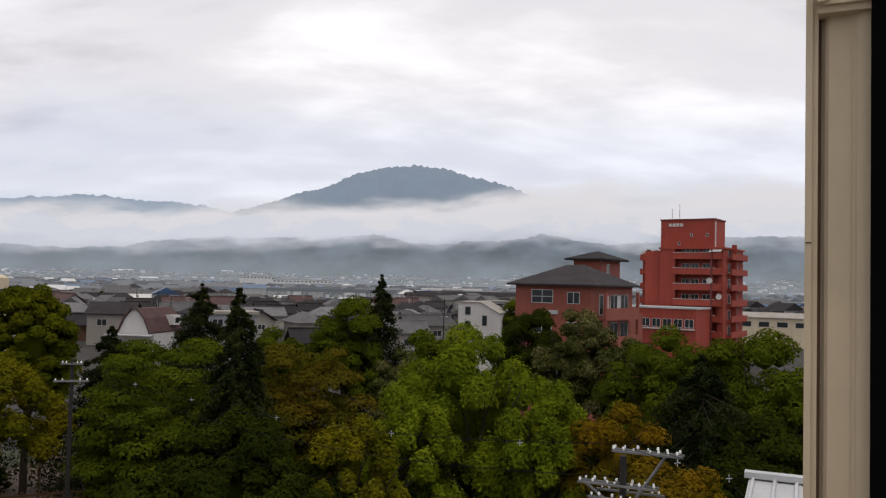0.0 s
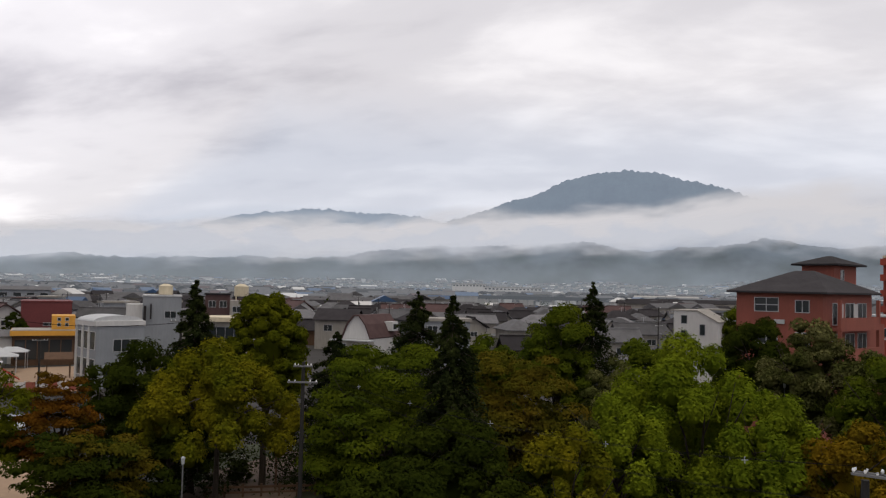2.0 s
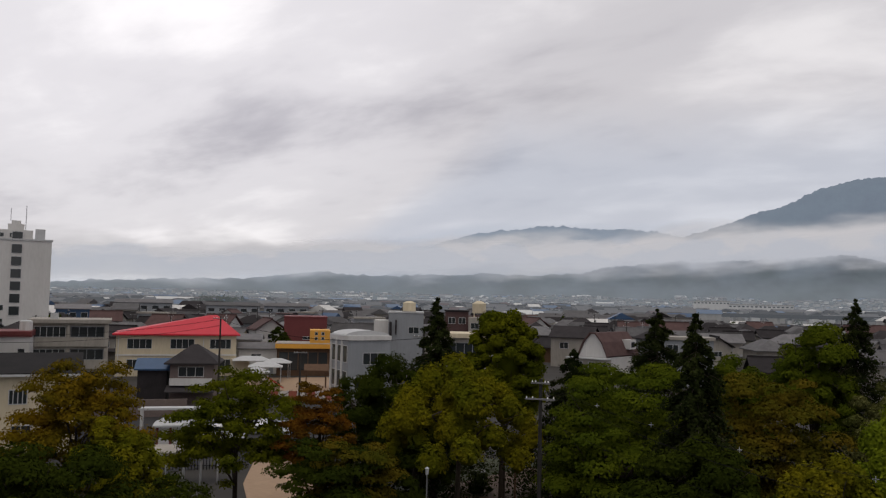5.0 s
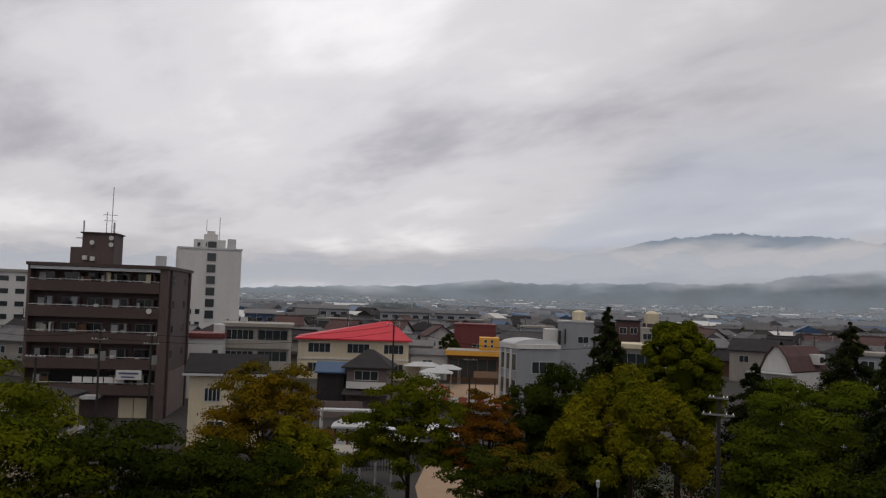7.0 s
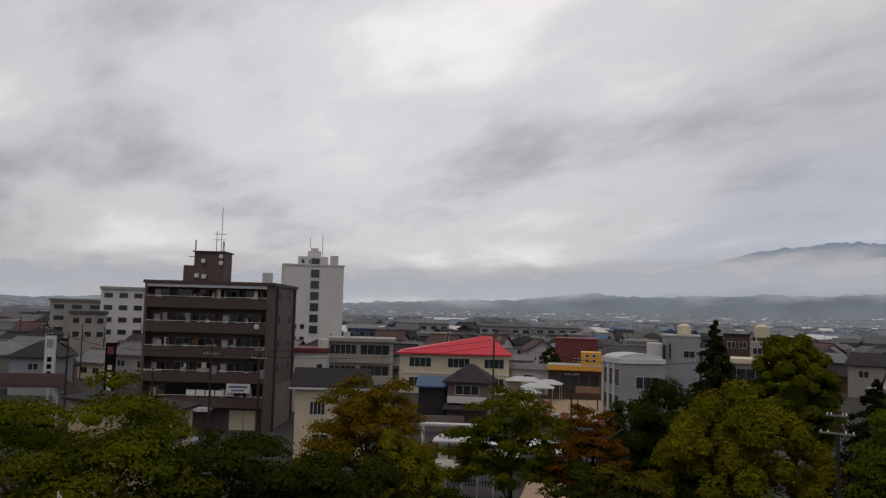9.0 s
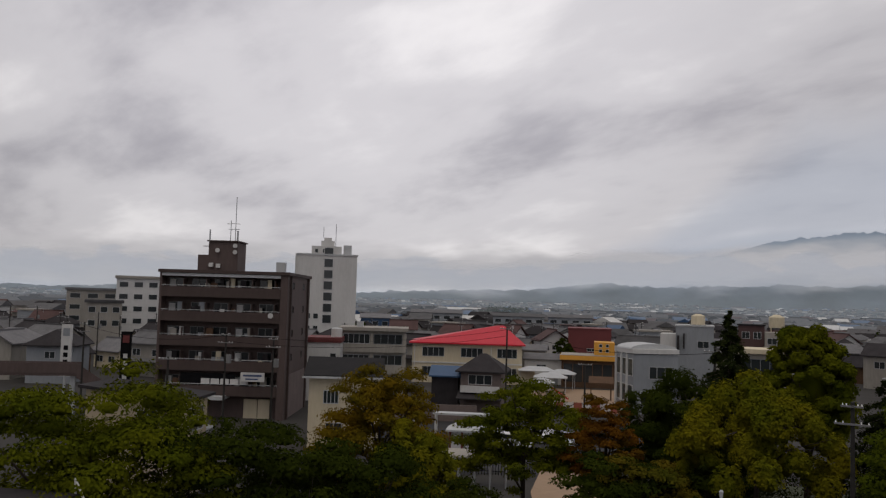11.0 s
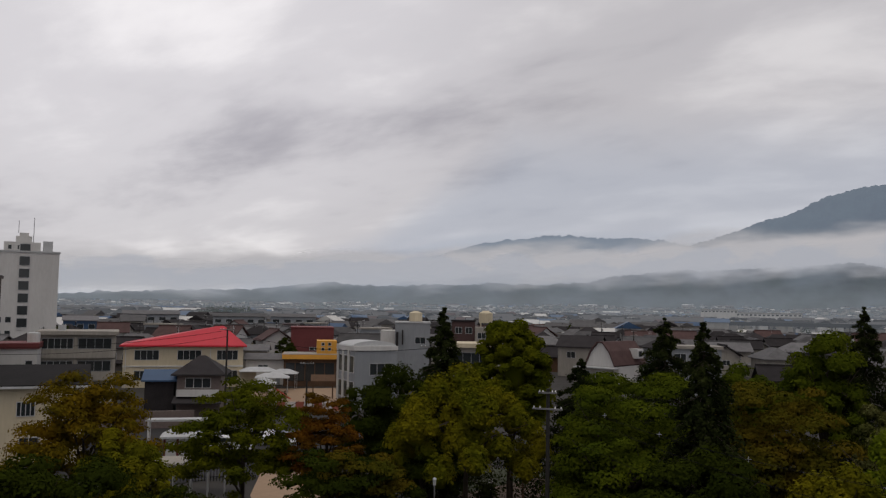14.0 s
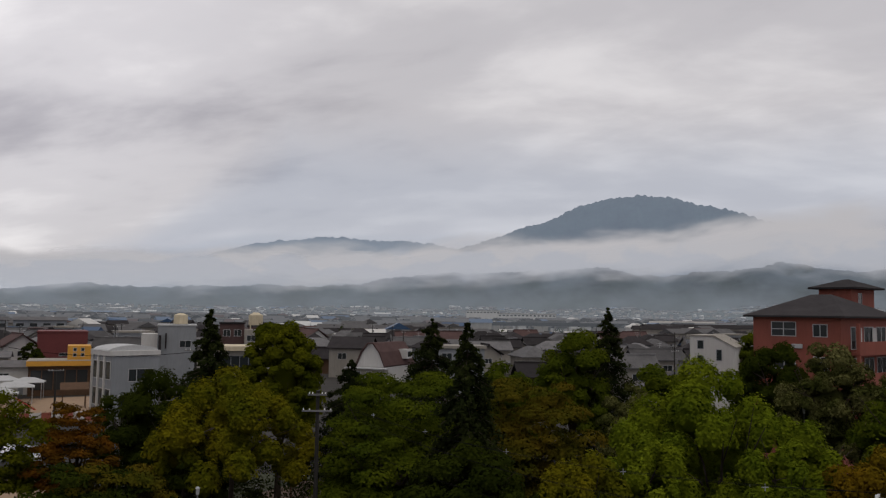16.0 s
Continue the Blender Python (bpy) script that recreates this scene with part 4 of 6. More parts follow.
def red_roofed_school():
    b = thing("kindergarten", P(47.9, 152), 47.9, "cream two-storey kindergarten with a bright red hipped roof", "building")
    x0, x1 = -10.4, 9.5
    part("wall", boxes((x0, x1, 0, 11, 0, 7.0)), M["cream"], b)
    part("roof", solid([(x0 - 0.6, -0.7, 7.0), (x1 + 0.6, -0.7, 7.0), (x1 + 0.6, 11.6, 7.0), (x0 - 0.6, 11.6, 7.0), (x0 - 0.6, -0.7, 7.25), (x1 + 0.6, -0.7, 7.25), (x1 + 0.6, 11.6, 7.25), (x0 - 0.6, 11.6, 7.25), (6.3, 5.5, 10.5), (5.0, 5.5, 10.45)],
         [(0, 3, 2, 1), (0, 1, 5, 4), (1, 2, 6, 5), (2, 3, 7, 6), (3, 0, 4, 7), (4, 5, 8, 9), (5, 6, 8), (6, 7, 9, 8), (7, 4, 9)]), M["redroof"], b)
    for x, w in ((-8.6, 4.0), (-1.6, 4.0), (5.0, 3.6)):
        window(b, x, 4.7, w, 1.7, 0, bars=3)
        window(b, x, 1.2, w, 1.7, 0, bars=3)
    part("string_course", boxes((x0 - 0.05, x1 + 0.05, -0.12, 0, 3.5, 3.75)), M["white"], b)
    for x in (x0 + 0.4, 3.9):
        part("downpipe", rods(((x, -0.15, 0), (x, -0.15, 6.9), 0.07)), M["white"], b)
    part("stair", boxes((x1 - 0.8, x1 + 2.2, -2.2, -0.05, 0, 3.0), (x1 + 2.2, x1 + 3.6, -2.2, -0.05, 0, 1.5)), M["cream"], b)
    d = thing("house", P(47.1, 112), 40, "dark-tiled house with a hipped roof", "house")
    part("wall", boxes((-2.7, 2.7, 0, 6, 0, 5.3)), M["brown_pale"], d)
    part("roof", hip_roof(-2.7, 2.7, 0, 6, 5.3, 2.4, 3.0, 0.7), M["tile"], d)
    window(d, -1.7, 3.7, 3.2, 1.3, 0, bars=2, frame_m=M["white"])
    part("balcony", boxes((-2.6, 2.6, -1.0, -0.85, 2.7, 3.6), (-2.6, 2.6, -0.85, 0, 2.7, 2.85)), M["white"], d, "white balcony front")
    part("porch_roof", solid([(-3.0, -2.2, 1.9), (3.0, -2.2, 1.9), (3.0, -0.01, 2.5), (-3.0, -0.01, 2.5), (-3.0, -2.2, 2.05), (3.0, -2.2, 2.05), (3.0, -0.01, 2.65), (-3.0, -0.01, 2.65)],
         [(0, 1, 5, 4), (1, 2, 6, 5), (2, 3, 7, 6), (3, 0, 4, 7), (4, 5, 6, 7), (0, 3, 2, 1)]), M["tile"], d)
    s = thing("shed", P(49.6, 114), 44, "small dark shed with a blue metal roof", "shed")
    part("wall", boxes((-1.7, 1.9, 0, 5, 0, 4.4)), M["tile"], s)
    part("roof", gable_roof(-1.7, 1.9, 0, 5, 4.4, 1.2, 0.4), M["blue"], s)
    wl = thing("boundary_wall", P(49.0, 103), 47, "grey concrete boundary wall", "wall")
    part("panel", boxes((-9, 3, 0, 0.2, 0, 2.0)), M["brown_pale"], wl)


red_roofed_school()


def nursery():
    b = thing("nursery_school", P(40.0, 152), 40, "low nursery building with an orange-yellow fascia", "building")
    part("wall", boxes((-4.4, 5.0, 0.5, 8, 0, 4.6)), M["wood"], b)
    part("fascia", boxes((-4.7, 5.2, -0.3, 8.2, 4.9, 5.7)), M["yellow"], b)
    part("flat_roof", boxes((-4.6, 5.1, -0.2, 8.1, 5.7, 5.78)), M["concrete"], b)
    part("lintel", boxes((-4.5, 5.05, 0.3, 8.05, 4.6, 4.9)), M["wood"], b)
    part("gable_block", boxes((1.4, 5.0, 2.0, 8, 5.79, 8.1)), M["yellow"], b)
    for x, z in ((2.2, 7.2), (3.4, 7.2), (2.2, 6.3), (3.4, 6.3)):
        window(b, x, z, 0.6, 0.6, 2.0, bars=0)
    part("glazing", boxes((-4.0, 4.6, 0.42, 0.5, 1.0, 4.2)), M["glass"], b)
    part("post", boxes(*[(-4.2 + 1.75 * i, -4.05 + 1.75 * i, 0.3, 0.42, 0, 4.6) for i in range(6)]), M["wood"], b)
    w = thing("warehouse", P(39.8, 192), 40, "wine-red metal-clad warehouse behind the nursery", "building")
    part("wall", boxes((-4.8, 4.8, 0, 12, 0, 9.3)), M["wine"], w)
    part("roof_edge", boxes((-4.9, 4.9, -0.1, 12.1, 9.3, 9.6)), M["wine"], w)
    window(w, -0.6, 4.4, 4.6, 0.7, 0, bars=3)
    pl = thing("play_house", P(39.0, 132), 40, "orange-roofed wooden play house", "play house")
    part("post", boxes((-1.6, -1.45, 0, 0.15, 0, 2.6), (1.45, 1.6, 0, 0.15, 0, 2.6), (-1.6, -1.45, 2.4, 2.55, 0, 2.6), (1.45, 1.6, 2.4, 2.55, 0, 2.6)), M["wood"], pl)
    part("roof", gable_roof(-1.6, 1.6, 0, 2.5, 2.6, 0.9, 0.3), M["wood"], pl)


nursery()


def yard_things():
    """Tents, sheds and play things round the nursery yard."""
    for az, d, w, z, turn in ((42.4, 140, 2.6, 2.5, 40), (41.7, 146, 2.2, 2.7, 34), (43.3, 148, 3.0, 2.9, 46), (43.0, 132, 1.8, 2.3, 40)):
        t = thing("yard_tent", P(az, d), turn, "white sheet canopy on thin posts in the yard", "tent", "yard tents")
        part("roof", hip_roof(-w, w, 0, 3.0, z, 0.8, 1.6, 0.2, 0.1), M["pale"], t)
        for x in (-w + 0.1, w - 0.1):
            for y in (0.1, 2.9):
                part("post", rods(((x, y, 0), (x, y, z), 0.05, 0.05, 6)), M["metal"], t)
    for az, d, w, h, m, words in ((42.9, 156, 3.4, 4.4, "white", "white low store with a grey roof"), (41.9, 162, 2.6, 3.6, "beige", "beige low store with a grey roof"), (43.8, 164, 3.0, 5.6, "concrete", "grey two-storey store behind the yard")):
        b = thing("store", P(az, d), 38, words, "shed")
        part("wall", gable_walls(-w, w, 0, 4.5, h, 1.0), M[m], b)
        part("roof", gable_roof(-w, w, 0, 4.5, h, 1.0, 0.4), M["tile_grey"], b)
        window(b, -1.2, h - 1.9, 1.8, 1.1, 0, bars=1)
        part("door", boxes((w - 1.5, w - 0.6, -0.06, -0.004, 0, 2.0)), M["grey"], b)
    s = thing("slide", P(42.2, 128), 70, "red and white play slide with a ladder", "slide")
    part("chute", solid([(0, -0.3, 2.0), (2.6, -0.3, 0.3), (2.6, 0.3, 0.3), (0, 0.3, 2.0), (0, -0.3, 2.12), (2.6, -0.3, 0.42), (2.6, 0.3, 0.42), (0, 0.3, 2.12)], [(0, 1, 5, 4), (1, 2, 6, 5), (2, 3, 7, 6), (3, 0, 4, 7), (4, 5, 6, 7), (0, 3, 2, 1)]), M["redsign"], s)
    part("tower", boxes((-0.9, -0.02, -0.4, 0.4, 1.9, 2.0), (-0.9, -0.8, -0.4, -0.3, 0, 3.0), (-0.9, -0.8, 0.3, 0.4, 0, 3.0)), M["white"], s)
    part("rung", rods(*[((-0.95, -0.3, 0.3 * i), (-0.95, 0.3, 0.3 * i), 0.03, 0.03, 6) for i in range(1, 7)]), M["metal"], s)
    f = thing("yard_fence", P(40.8, 117), 41, "low pink and white panel fence of the yard", "fence")
    for i in range(9):
        part("panel", boxes((-5 + 1.25 * i, -3.9 + 1.25 * i, 0, 0.08, 0.1, 1.3)), M["white" if i % 2 else "hip"], f)
        part("post", boxes((-3.89 + 1.25 * i, -3.77 + 1.25 * i, -0.02, 0.1, 0, 1.45)), M["metal"], f)


yard_things()


def silver_office():
    b = thing("office", P(36.9, 118), 57, "pale grey office with white columns and a vaulted roof", "building")
    part("wall", boxes((0, 6.4, 0, 7.6, 0, 8.2)), M["grey"], b)
    part("parapet", boxes((-0.12, 6.5, -0.12, 7.7, 8.2, 8.9)), M["white"], b)
    bm = bmesh.new()
    n = 12
    rings = []
    for y in (0.8, 6.8):
        rings.append([bm.verts.new((3.2 - 3.4 * math.cos(math.pi * i / n), y, 8.8 + 0.8 * math.sin(math.pi * i / n))) for i in range(n + 1)])
    for i in range(n):
        bm.faces.new((rings[0][i], rings[0][i + 1], rings[1][i + 1], rings[1][i]))
    bm.faces.new(rings[0])
    bm.faces.new(rings[1])
    part("vaulted_roof", bm, M["pale"], b)
    for y in (0.3, 2.6, 4.9):
        window(b, y, 5.1, 1.9, 2.4, side=-0.001, bars=0, frame_m=M["white"])
        part("column", boxes((-0.22, -0.002, y + 1.95, y + 2.25, 0, 8.2)), M["white"], b)
        window(b, y, 1.5, 1.9, 2.4, side=-0.001, bars=0, frame_m=M["white"])
    window(b, 2.2, 4.8, 3.4, 1.7, 0, bars=2)
    window(b, 1.0, 1.4, 4.4, 1.7, 0, bars=3)
    g = thing("office", P(33.0, 172), 33, "windowless grey rendered block with a roof tank", "building")
    part("wall", boxes((-3.6, 3.6, 0, 9, 0, 11.2)), M["grey"], g)
    part("parapet", boxes((-3.7, 3.7, -0.1, 9.1, 11.2, 11.5)), M["pale"], g)
    part("duct", boxes((-3.4, -2.9, -0.5, 0, 6, 9.4), (-2.2, -1.9, -0.4, 0, 6.8, 9.8)), M["tile"], g)
    part("low_wing", boxes((-6.6, -3.61, 1, 8, 0, 9.6)), M["white"], g)
    window(g, 0.5, 7.0, 2.2, 1.4, 0, bars=1)
    t = thing("water_tank", P(32.8, 175, 11.2), 33, "cream roof-top water tank on a plinth", "tank")
    part("shell", rods(((0, 0, 0.4), (0, 0, 2.1), 1.35, 1.35, 18)), M["cream"], t)
    part("lid", rods(((0, 0, 2.1), (0, 0, 2.5), 1.35, 0.5, 18)), M["cream"], t)
    part("plinth", boxes((-1.5, 1.5, -1.5, 1.5, 0, 0.4)), M["concrete"], t)
    k = thing("office", P(29.2, 180), 29, "brown and buff flat-roofed block", "building")
    part("wall", boxes((-3.5, 1.5, 0, 8, 0, 11.6)), M["tile_brown"], k)
    part("buff_wing", boxes((1.51, 4.5, -1, 7, 0, 10.4)), M["concrete"], k)
    part("parapet", boxes((-3.7, 1.7, -0.2, 8.2, 11.6, 11.9)), M["tile"], k)
    for x in (-2.8, -0.6):
        window(k, x, 9.0, 1.5, 1.4, 0, bars=1)
    window(k, 2.0, 8.0, 1.8, 1.3, -1.0, bars=1)
    t2 = thing("water_tower", P(28.0, 190), 28, "cream water tank on a braced steel tower", "water tower")
    part("shell", rods(((0, 0, 11.2), (0, 0, 13.4), 1.55, 1.55, 18)), M["cream"], t2)
    part("lid", rods(((0, 0, 13.4), (0, 0, 14.0), 1.55, 0.5, 18)), M["cream"], t2)
    part("frame", rods(*[((sx * 1.2, sy * 1.2, 0), (sx * 1.1, sy * 1.1, 11.2), 0.14) for sx in (-1, 1) for sy in (-1, 1)]), M["cream"], t2)
    part("brace", rods(((-1.2, -1.2, 4), (1.2, -1.2, 9), 0.07), ((1.2, -1.2, 4), (-1.2, -1.2, 9), 0.07)), M["cream"], t2)
    c = thing("clinic", P(28.9, 138), 33, "pale flat-roofed clinic with dark glazing", "building")
    part("wall", boxes((-3.5, 4.6, 0, 8, 0, 8.0)), M["concrete"], c)
    part("roof_slab", boxes((-3.9, 5.0, -0.6, 8.4, 8.0, 8.7)), M["cream"], c)
    window(c, -2.9, 4.6, 6.8, 2.6, 0, bars=4, frame_m=M["grey"])
    return b


silver_office()


def barn():
    b = thing("barn_house", P(19.3, 165), -10, "white barn-shaped house with a brown gambrel roof", "house")
    w, dp = 6.4, 12.4
    prof = [(-w, 3.6), (-w + 1.2, 6.3), (-w / 2 - 0.5, 8.1), (-w / 2 + 0.5, 8.1), (-1.2, 6.3), (0, 3.6)]
    pts = [(-w, 0, 0), (0, 0, 0), (0, dp, 0), (-w, dp, 0)] + [(x, 0, z) for x, z in prof] + [(x, dp, z) for x, z in prof]
    fs = [(0, 1, 9, 8, 7, 6, 5, 4), (3, 10, 11, 12, 13, 14, 15, 2), (1, 2, 15, 9), (0, 4, 10, 3), (0, 3, 2, 1)] + [(4 + i, 5 + i, 11 + i, 10 + i) for i in range(5)]
    part("wall", solid(pts, fs), M["white"], b)
    bm = bmesh.new()
    for (xa, za), (xb, zb) in zip(prof[:-1], prof[1:]):
        vs = []
        for y in (-0.35, dp + 0.3):
            for o in (0.04, 0.28):
                for x, z in ((xa, za), (xb, zb)):
                    s = o if x > -w / 2 else -o
                    vs.append(bm.verts.new((x + s * 0.6, y, z + o)))
        for f in ((0, 1, 3, 2), (4, 6, 7, 5), (0, 4, 5, 1), (2, 3, 7, 6), (0, 2, 6, 4), (1, 5, 7, 3)):
            bm.faces.new([vs[i] for i in f])
    bmesh.ops.recalc_face_normals(bm, faces=bm.faces)
    part("roof", bm, M["tile_brown"], b)
    part("dormer", boxes((-1.6, 0.6, 8.0, 10.5, 5.0, 6.9)), M["white"], b)
    window(b, 8.4, 5.3, 1.6, 1.2, side=0.6, bars=0)
    part("porch_roof", boxes((-w - 1.5, 1.2, -2.4, -0.3, 3.3, 3.5)), M["pale"], b)
    part("porch_wall", boxes((-w - 1.3, 1.0, -2.0, -0.32, 0, 3.3)), M["concrete"], b)
    for x in (-5.5, -3.0, -0.4):
        window(b, x, 1.4, 1.2, 1.4, -2.0, bars=1)
    g = thing("house", P(21.9, 185), 5, "beige gabled house with a dark roof", "house")
    part("wall", gable_walls(-4, 5, 0, 7, 6.3, 2.4), M["concrete"], g)
    part("roof", gable_roof(-4, 5, 0, 7, 6.3, 2.4, 0.5), M["tile"], g)
    window(g, -2, 4, 2, 1.4, 0, bars=1)


barn()


# ---- town houses ----
def town_house(kind, place, turn):
    rnd = random.Random(kind * 17 + 3)
    w, dp = 6.4 + 1.1 * (kind % 4), 5.6 + 0.7 * (kind % 3)
    h = (5.4, 3.1, 5.8, 5.6, 3.3, 6.0, 8.2, 5.2)[kind]
    wall = ("concrete", "cream", "grey", "concrete", "wood", "white", "grey", "concrete")[kind]
    roof = ("tile", "tile_grey", "tile", "tile_grey", "tile", "tile_brown", "concrete", "tile_grey")[kind]
    words = ("grey-rendered house with a dark tiled roof", "low cream house with a grey tiled roof", "white house with a dark hipped roof", "grey two-storey house with a tiled roof",
             "low timber house with a dark tiled roof", "white house with a brown tiled roof", "plain grey flat-roofed concrete block", "cream two-storey house with a grey hipped roof")[kind]
    b = thing("house", place, turn, words, "house", "houses of the town")
    rise = 2.0 + 0.3 * (kind % 3)
    if kind == 6:
        part("wall", boxes((-w / 2, w / 2, 0, dp, 0, h)), M[wall], b)
        part("roof", boxes((-w / 2 - 0.3, w / 2 + 0.3, -0.3, dp + 0.3, h, h + 0.5)), M[roof], b)
    elif kind in (2, 7):
        part("wall", boxes((-w / 2, w / 2, 0, dp, 0, h)), M[wall], b)
        part("roof", hip_roof(-w / 2, w / 2, 0, dp, h, rise, dp / 2, 0.6), M[roof], b)
    else:
        part("wall", gable_walls(-w / 2, w / 2, 0, dp, h, rise), M[wall], b)
        part("roof", gable_roof(-w / 2, w / 2, 0, dp, h, rise, 0.6), M[roof], b)
        part("ridge", boxes((-w / 2 - 0.6, w / 2 + 0.6, dp / 2 - 0.18, dp / 2 + 0.18, h + rise + 0.12, h + rise + 0.42)), M[roof], b)
    if h > 5 and kind != 6:
        part("porch_roof", solid([(-w / 2 - 0.3, -1.6, 2.6), (w / 2 + 0.3, -1.6, 2.6), (w / 2 + 0.3, -0.01, 3.1), (-w / 2 - 0.3, -0.01, 3.1), (-w / 2 - 0.3, -1.6, 2.75), (w / 2 + 0.3, -1.6, 2.75), (w / 2 + 0.3, -0.01, 3.25), (-w / 2 - 0.3, -0.01, 3.25)],
             [(0, 1, 5, 4), (1, 2, 6, 5), (2, 3, 7, 6), (3, 0, 4, 7), (4, 5, 6, 7), (0, 3, 2, 1)]), M[roof], b)
    for i in range(2):
        window(b, -w / 2 + 0.9 + i * (w / 2 - 0.2), h - 2.0, 1.9, 1.2, 0, bars=1)
    window(b, dp / 2 - 0.8, h - 1.9, 1.6, 1.1, side=w / 2, bars=1)
    window(b, dp / 2 - 0.8, h - 1.9, 1.6, 1.1, side=-w / 2, bars=1)
    return b


# bearings and distances kept clear: park, streets, school yards and the large buildings
CLEAR = [(58, 71, 0, 122), (53, 61, 0, 142), (41, 54, 0, 172), (36, 42.5, 0, 172), (37, 42, 172, 212), (30, 40, 0, 132), (26, 36, 120, 205), (15, 26, 0, 195), (-30, 30, 0, 118), (-4, 13, 0, 140),
         (55, 61, 195, 235), (-30, -3.5, 0, 262), (-4.5, 0.5, 100, 125), (66, 84, 0, 150)]


def free(az, d):
    return not any(a <= az <= b and c <= d <= e for a, b, c, e in CLEAR)


rnd = random.Random(5)
protos, spots = {}, []
d = 104.0
while d < 460:
    az = -24.0
    while az < 84:
        a, dd = az + rnd.uniform(-0.6, 0.6) * 700 / d / 10, d + rnd.uniform(-5, 5)
        if free(a, dd) and rnd.random() < 0.93:
            spots.append((a, dd))
        az += math.degrees(11.5 / d) * rnd.uniform(0.85, 1.35)
    d *= 1.0 + 12.5 / d + 0.012
spots.sort(key=lambda s: s[1])
NEAR_TOWN = 285
EDGE = spots[NEAR_TOWN][1]
for i, (az, d) in enumerate(spots[:NEAR_TOWN]):
    k = rnd.choice((0, 0, 1, 2, 2, 3, 3, 4, 4, 5, 7, 7, 0, 2, 3, 6, 7))
    turn = az * 0 + rnd.choice((20, 20, 25, 110, 115, 200, 48, -35)) + rnd.uniform(-4, 4)
    place = P(az, d)
    if k not in protos:
        protos[k] = town_house(k, place, turn)
    else:
        copy_thing(protos[k], pose(place.x, place.y, 0, 0, 0, turn))


def roof_aerial(place, turn):
    a = thing("roof_aerial", place, turn, "thin metal television aerial above a roof", "aerial", "roof aerials")
    part("mast", rods(((0, 0, 0), (0, 0, 9.6), 0.045, 0.03, 6)), M["metal"], a)
    for z, w in ((9.4, 0.8), (9.0, 0.6), (8.5, 0.5)):
        part("rod", rods(((-w, 0, z), (w, 0, z), 0.025, 0.025, 5)), M["metal"], a)
    return a


aerial = None
for az, d in spots[4:NEAR_TOWN:6]:
    q = P(az, d + 3.0)
    if aerial is None:
        aerial = roof_aerial(q, 20)
    else:
        copy_thing(aerial, pose(q.x, q.y, rnd.uniform(-0.8, 0.4) - 0.2, 0, 0, rnd.uniform(0, 180)))


def distant_town():
    """Roofs and walls past the countable houses, out to the foot of the hills."""
    rnd = random.Random(11)
    sets = {"tile_grey": bmesh.new(), "tile": bmesh.new(), "white": bmesh.new(), "concrete": bmesh.new(), "tile_brown": bmesh.new(), "blue": bmesh.new()}
    d = EDGE + 6
    while d < 2420:
        az = -26.0
        while az < 86:
            w, dp, h = rnd.uniform(6, 12), rnd.uniform(5, 9), rnd.choice((3.2, 4.0, 5.5, 5.8, 6.2, 8.0))
            if (d < 460 and not free(az, d)) or (2.0 < az < 13.5 and 440 < d < 640):
                az += math.degrees(10 / d)
                continue
            if rnd.random() < 0.06:
                w, h = rnd.uniform(20, 45), rnd.uniform(5, 9)
            if d > 1500 and rnd.random() < 0.5:
                az += math.degrees(14 / d)
                continue
            if 2.0 < az < 13.5 and d < 640:
                h = min(h, 4.2)
            dd = d + rnd.uniform(-12, 12)
            up = max(0.0, min(1.0, (dd - 1760) / 700))
            foot = (16.5 + 2460 * math.tan(radians(interp(FRONT, az)))) * math.sin(up * math.pi / 2) ** 1.3 - 2.0 if up > 0 else 0.0
            c, t = P(az, dd, max(0.0, foot - 1.0)), radians(rnd.choice((20, 110, 48)) + rnd.uniform(-6, 6))
            m = Matrix.Translation(c) @ Matrix.Rotation(t, 4, "Z")
            wall = sets[rnd.choice(("white", "concrete", "concrete", "concrete"))]
            roof = sets[rnd.choice(("tile_grey", "tile", "tile", "tile_grey", "tile_grey", "tile_brown", "blue", "white") if rnd.random() < 0.5 else ("tile_grey", "tile"))]
            vs = [wall.verts.new(m @ Vector(q)) for q in ((-w / 2, 0, 0), (w / 2, 0, 0), (w / 2, dp, 0), (-w / 2, dp, 0), (-w / 2, 0, h), (w / 2, 0, h), (w / 2, dp, h), (-w / 2, dp, h))]
            for f in ((0, 1, 5, 4), (1, 2, 6, 5), (2, 3, 7, 6), (3, 0, 4, 7)):
                wall.faces.new([vs[i] for i in f])
            o, rise = 0.6, dp * 0.27
            vs = [roof.verts.new(m @ Vector(q)) for q in ((-w / 2 - o, -o, h - 0.1), (w / 2 + o, -o, h - 0.1), (w / 2 + o, dp + o, h - 0.1), (-w / 2 - o, dp + o, h - 0.1), (-w / 2 - o, dp / 2, h + rise), (w / 2 + o, dp / 2, h + rise))]
            for f in ((0, 1, 5, 4), (2, 3, 4, 5), (1, 2, 5), (3, 0, 4), (0, 3, 2, 1)):
                roof.faces.new([vs[i] for i in f])
            az += math.degrees(w * rnd.uniform(1.1, 1.9) / d)
        d *= 1.018 + 6.0 / d
    top = thing("distant_town", (0, 0, 0), 0, "mass of distant tiled roofs and pale walls", "town", kind="stuff")
    for key, bm in sets.items():
        ob = part("roofs" if "tile" in key or key == "blue" else "walls", bm, M[key], top)
        ob["kind"] = "stuff"


distant_town()


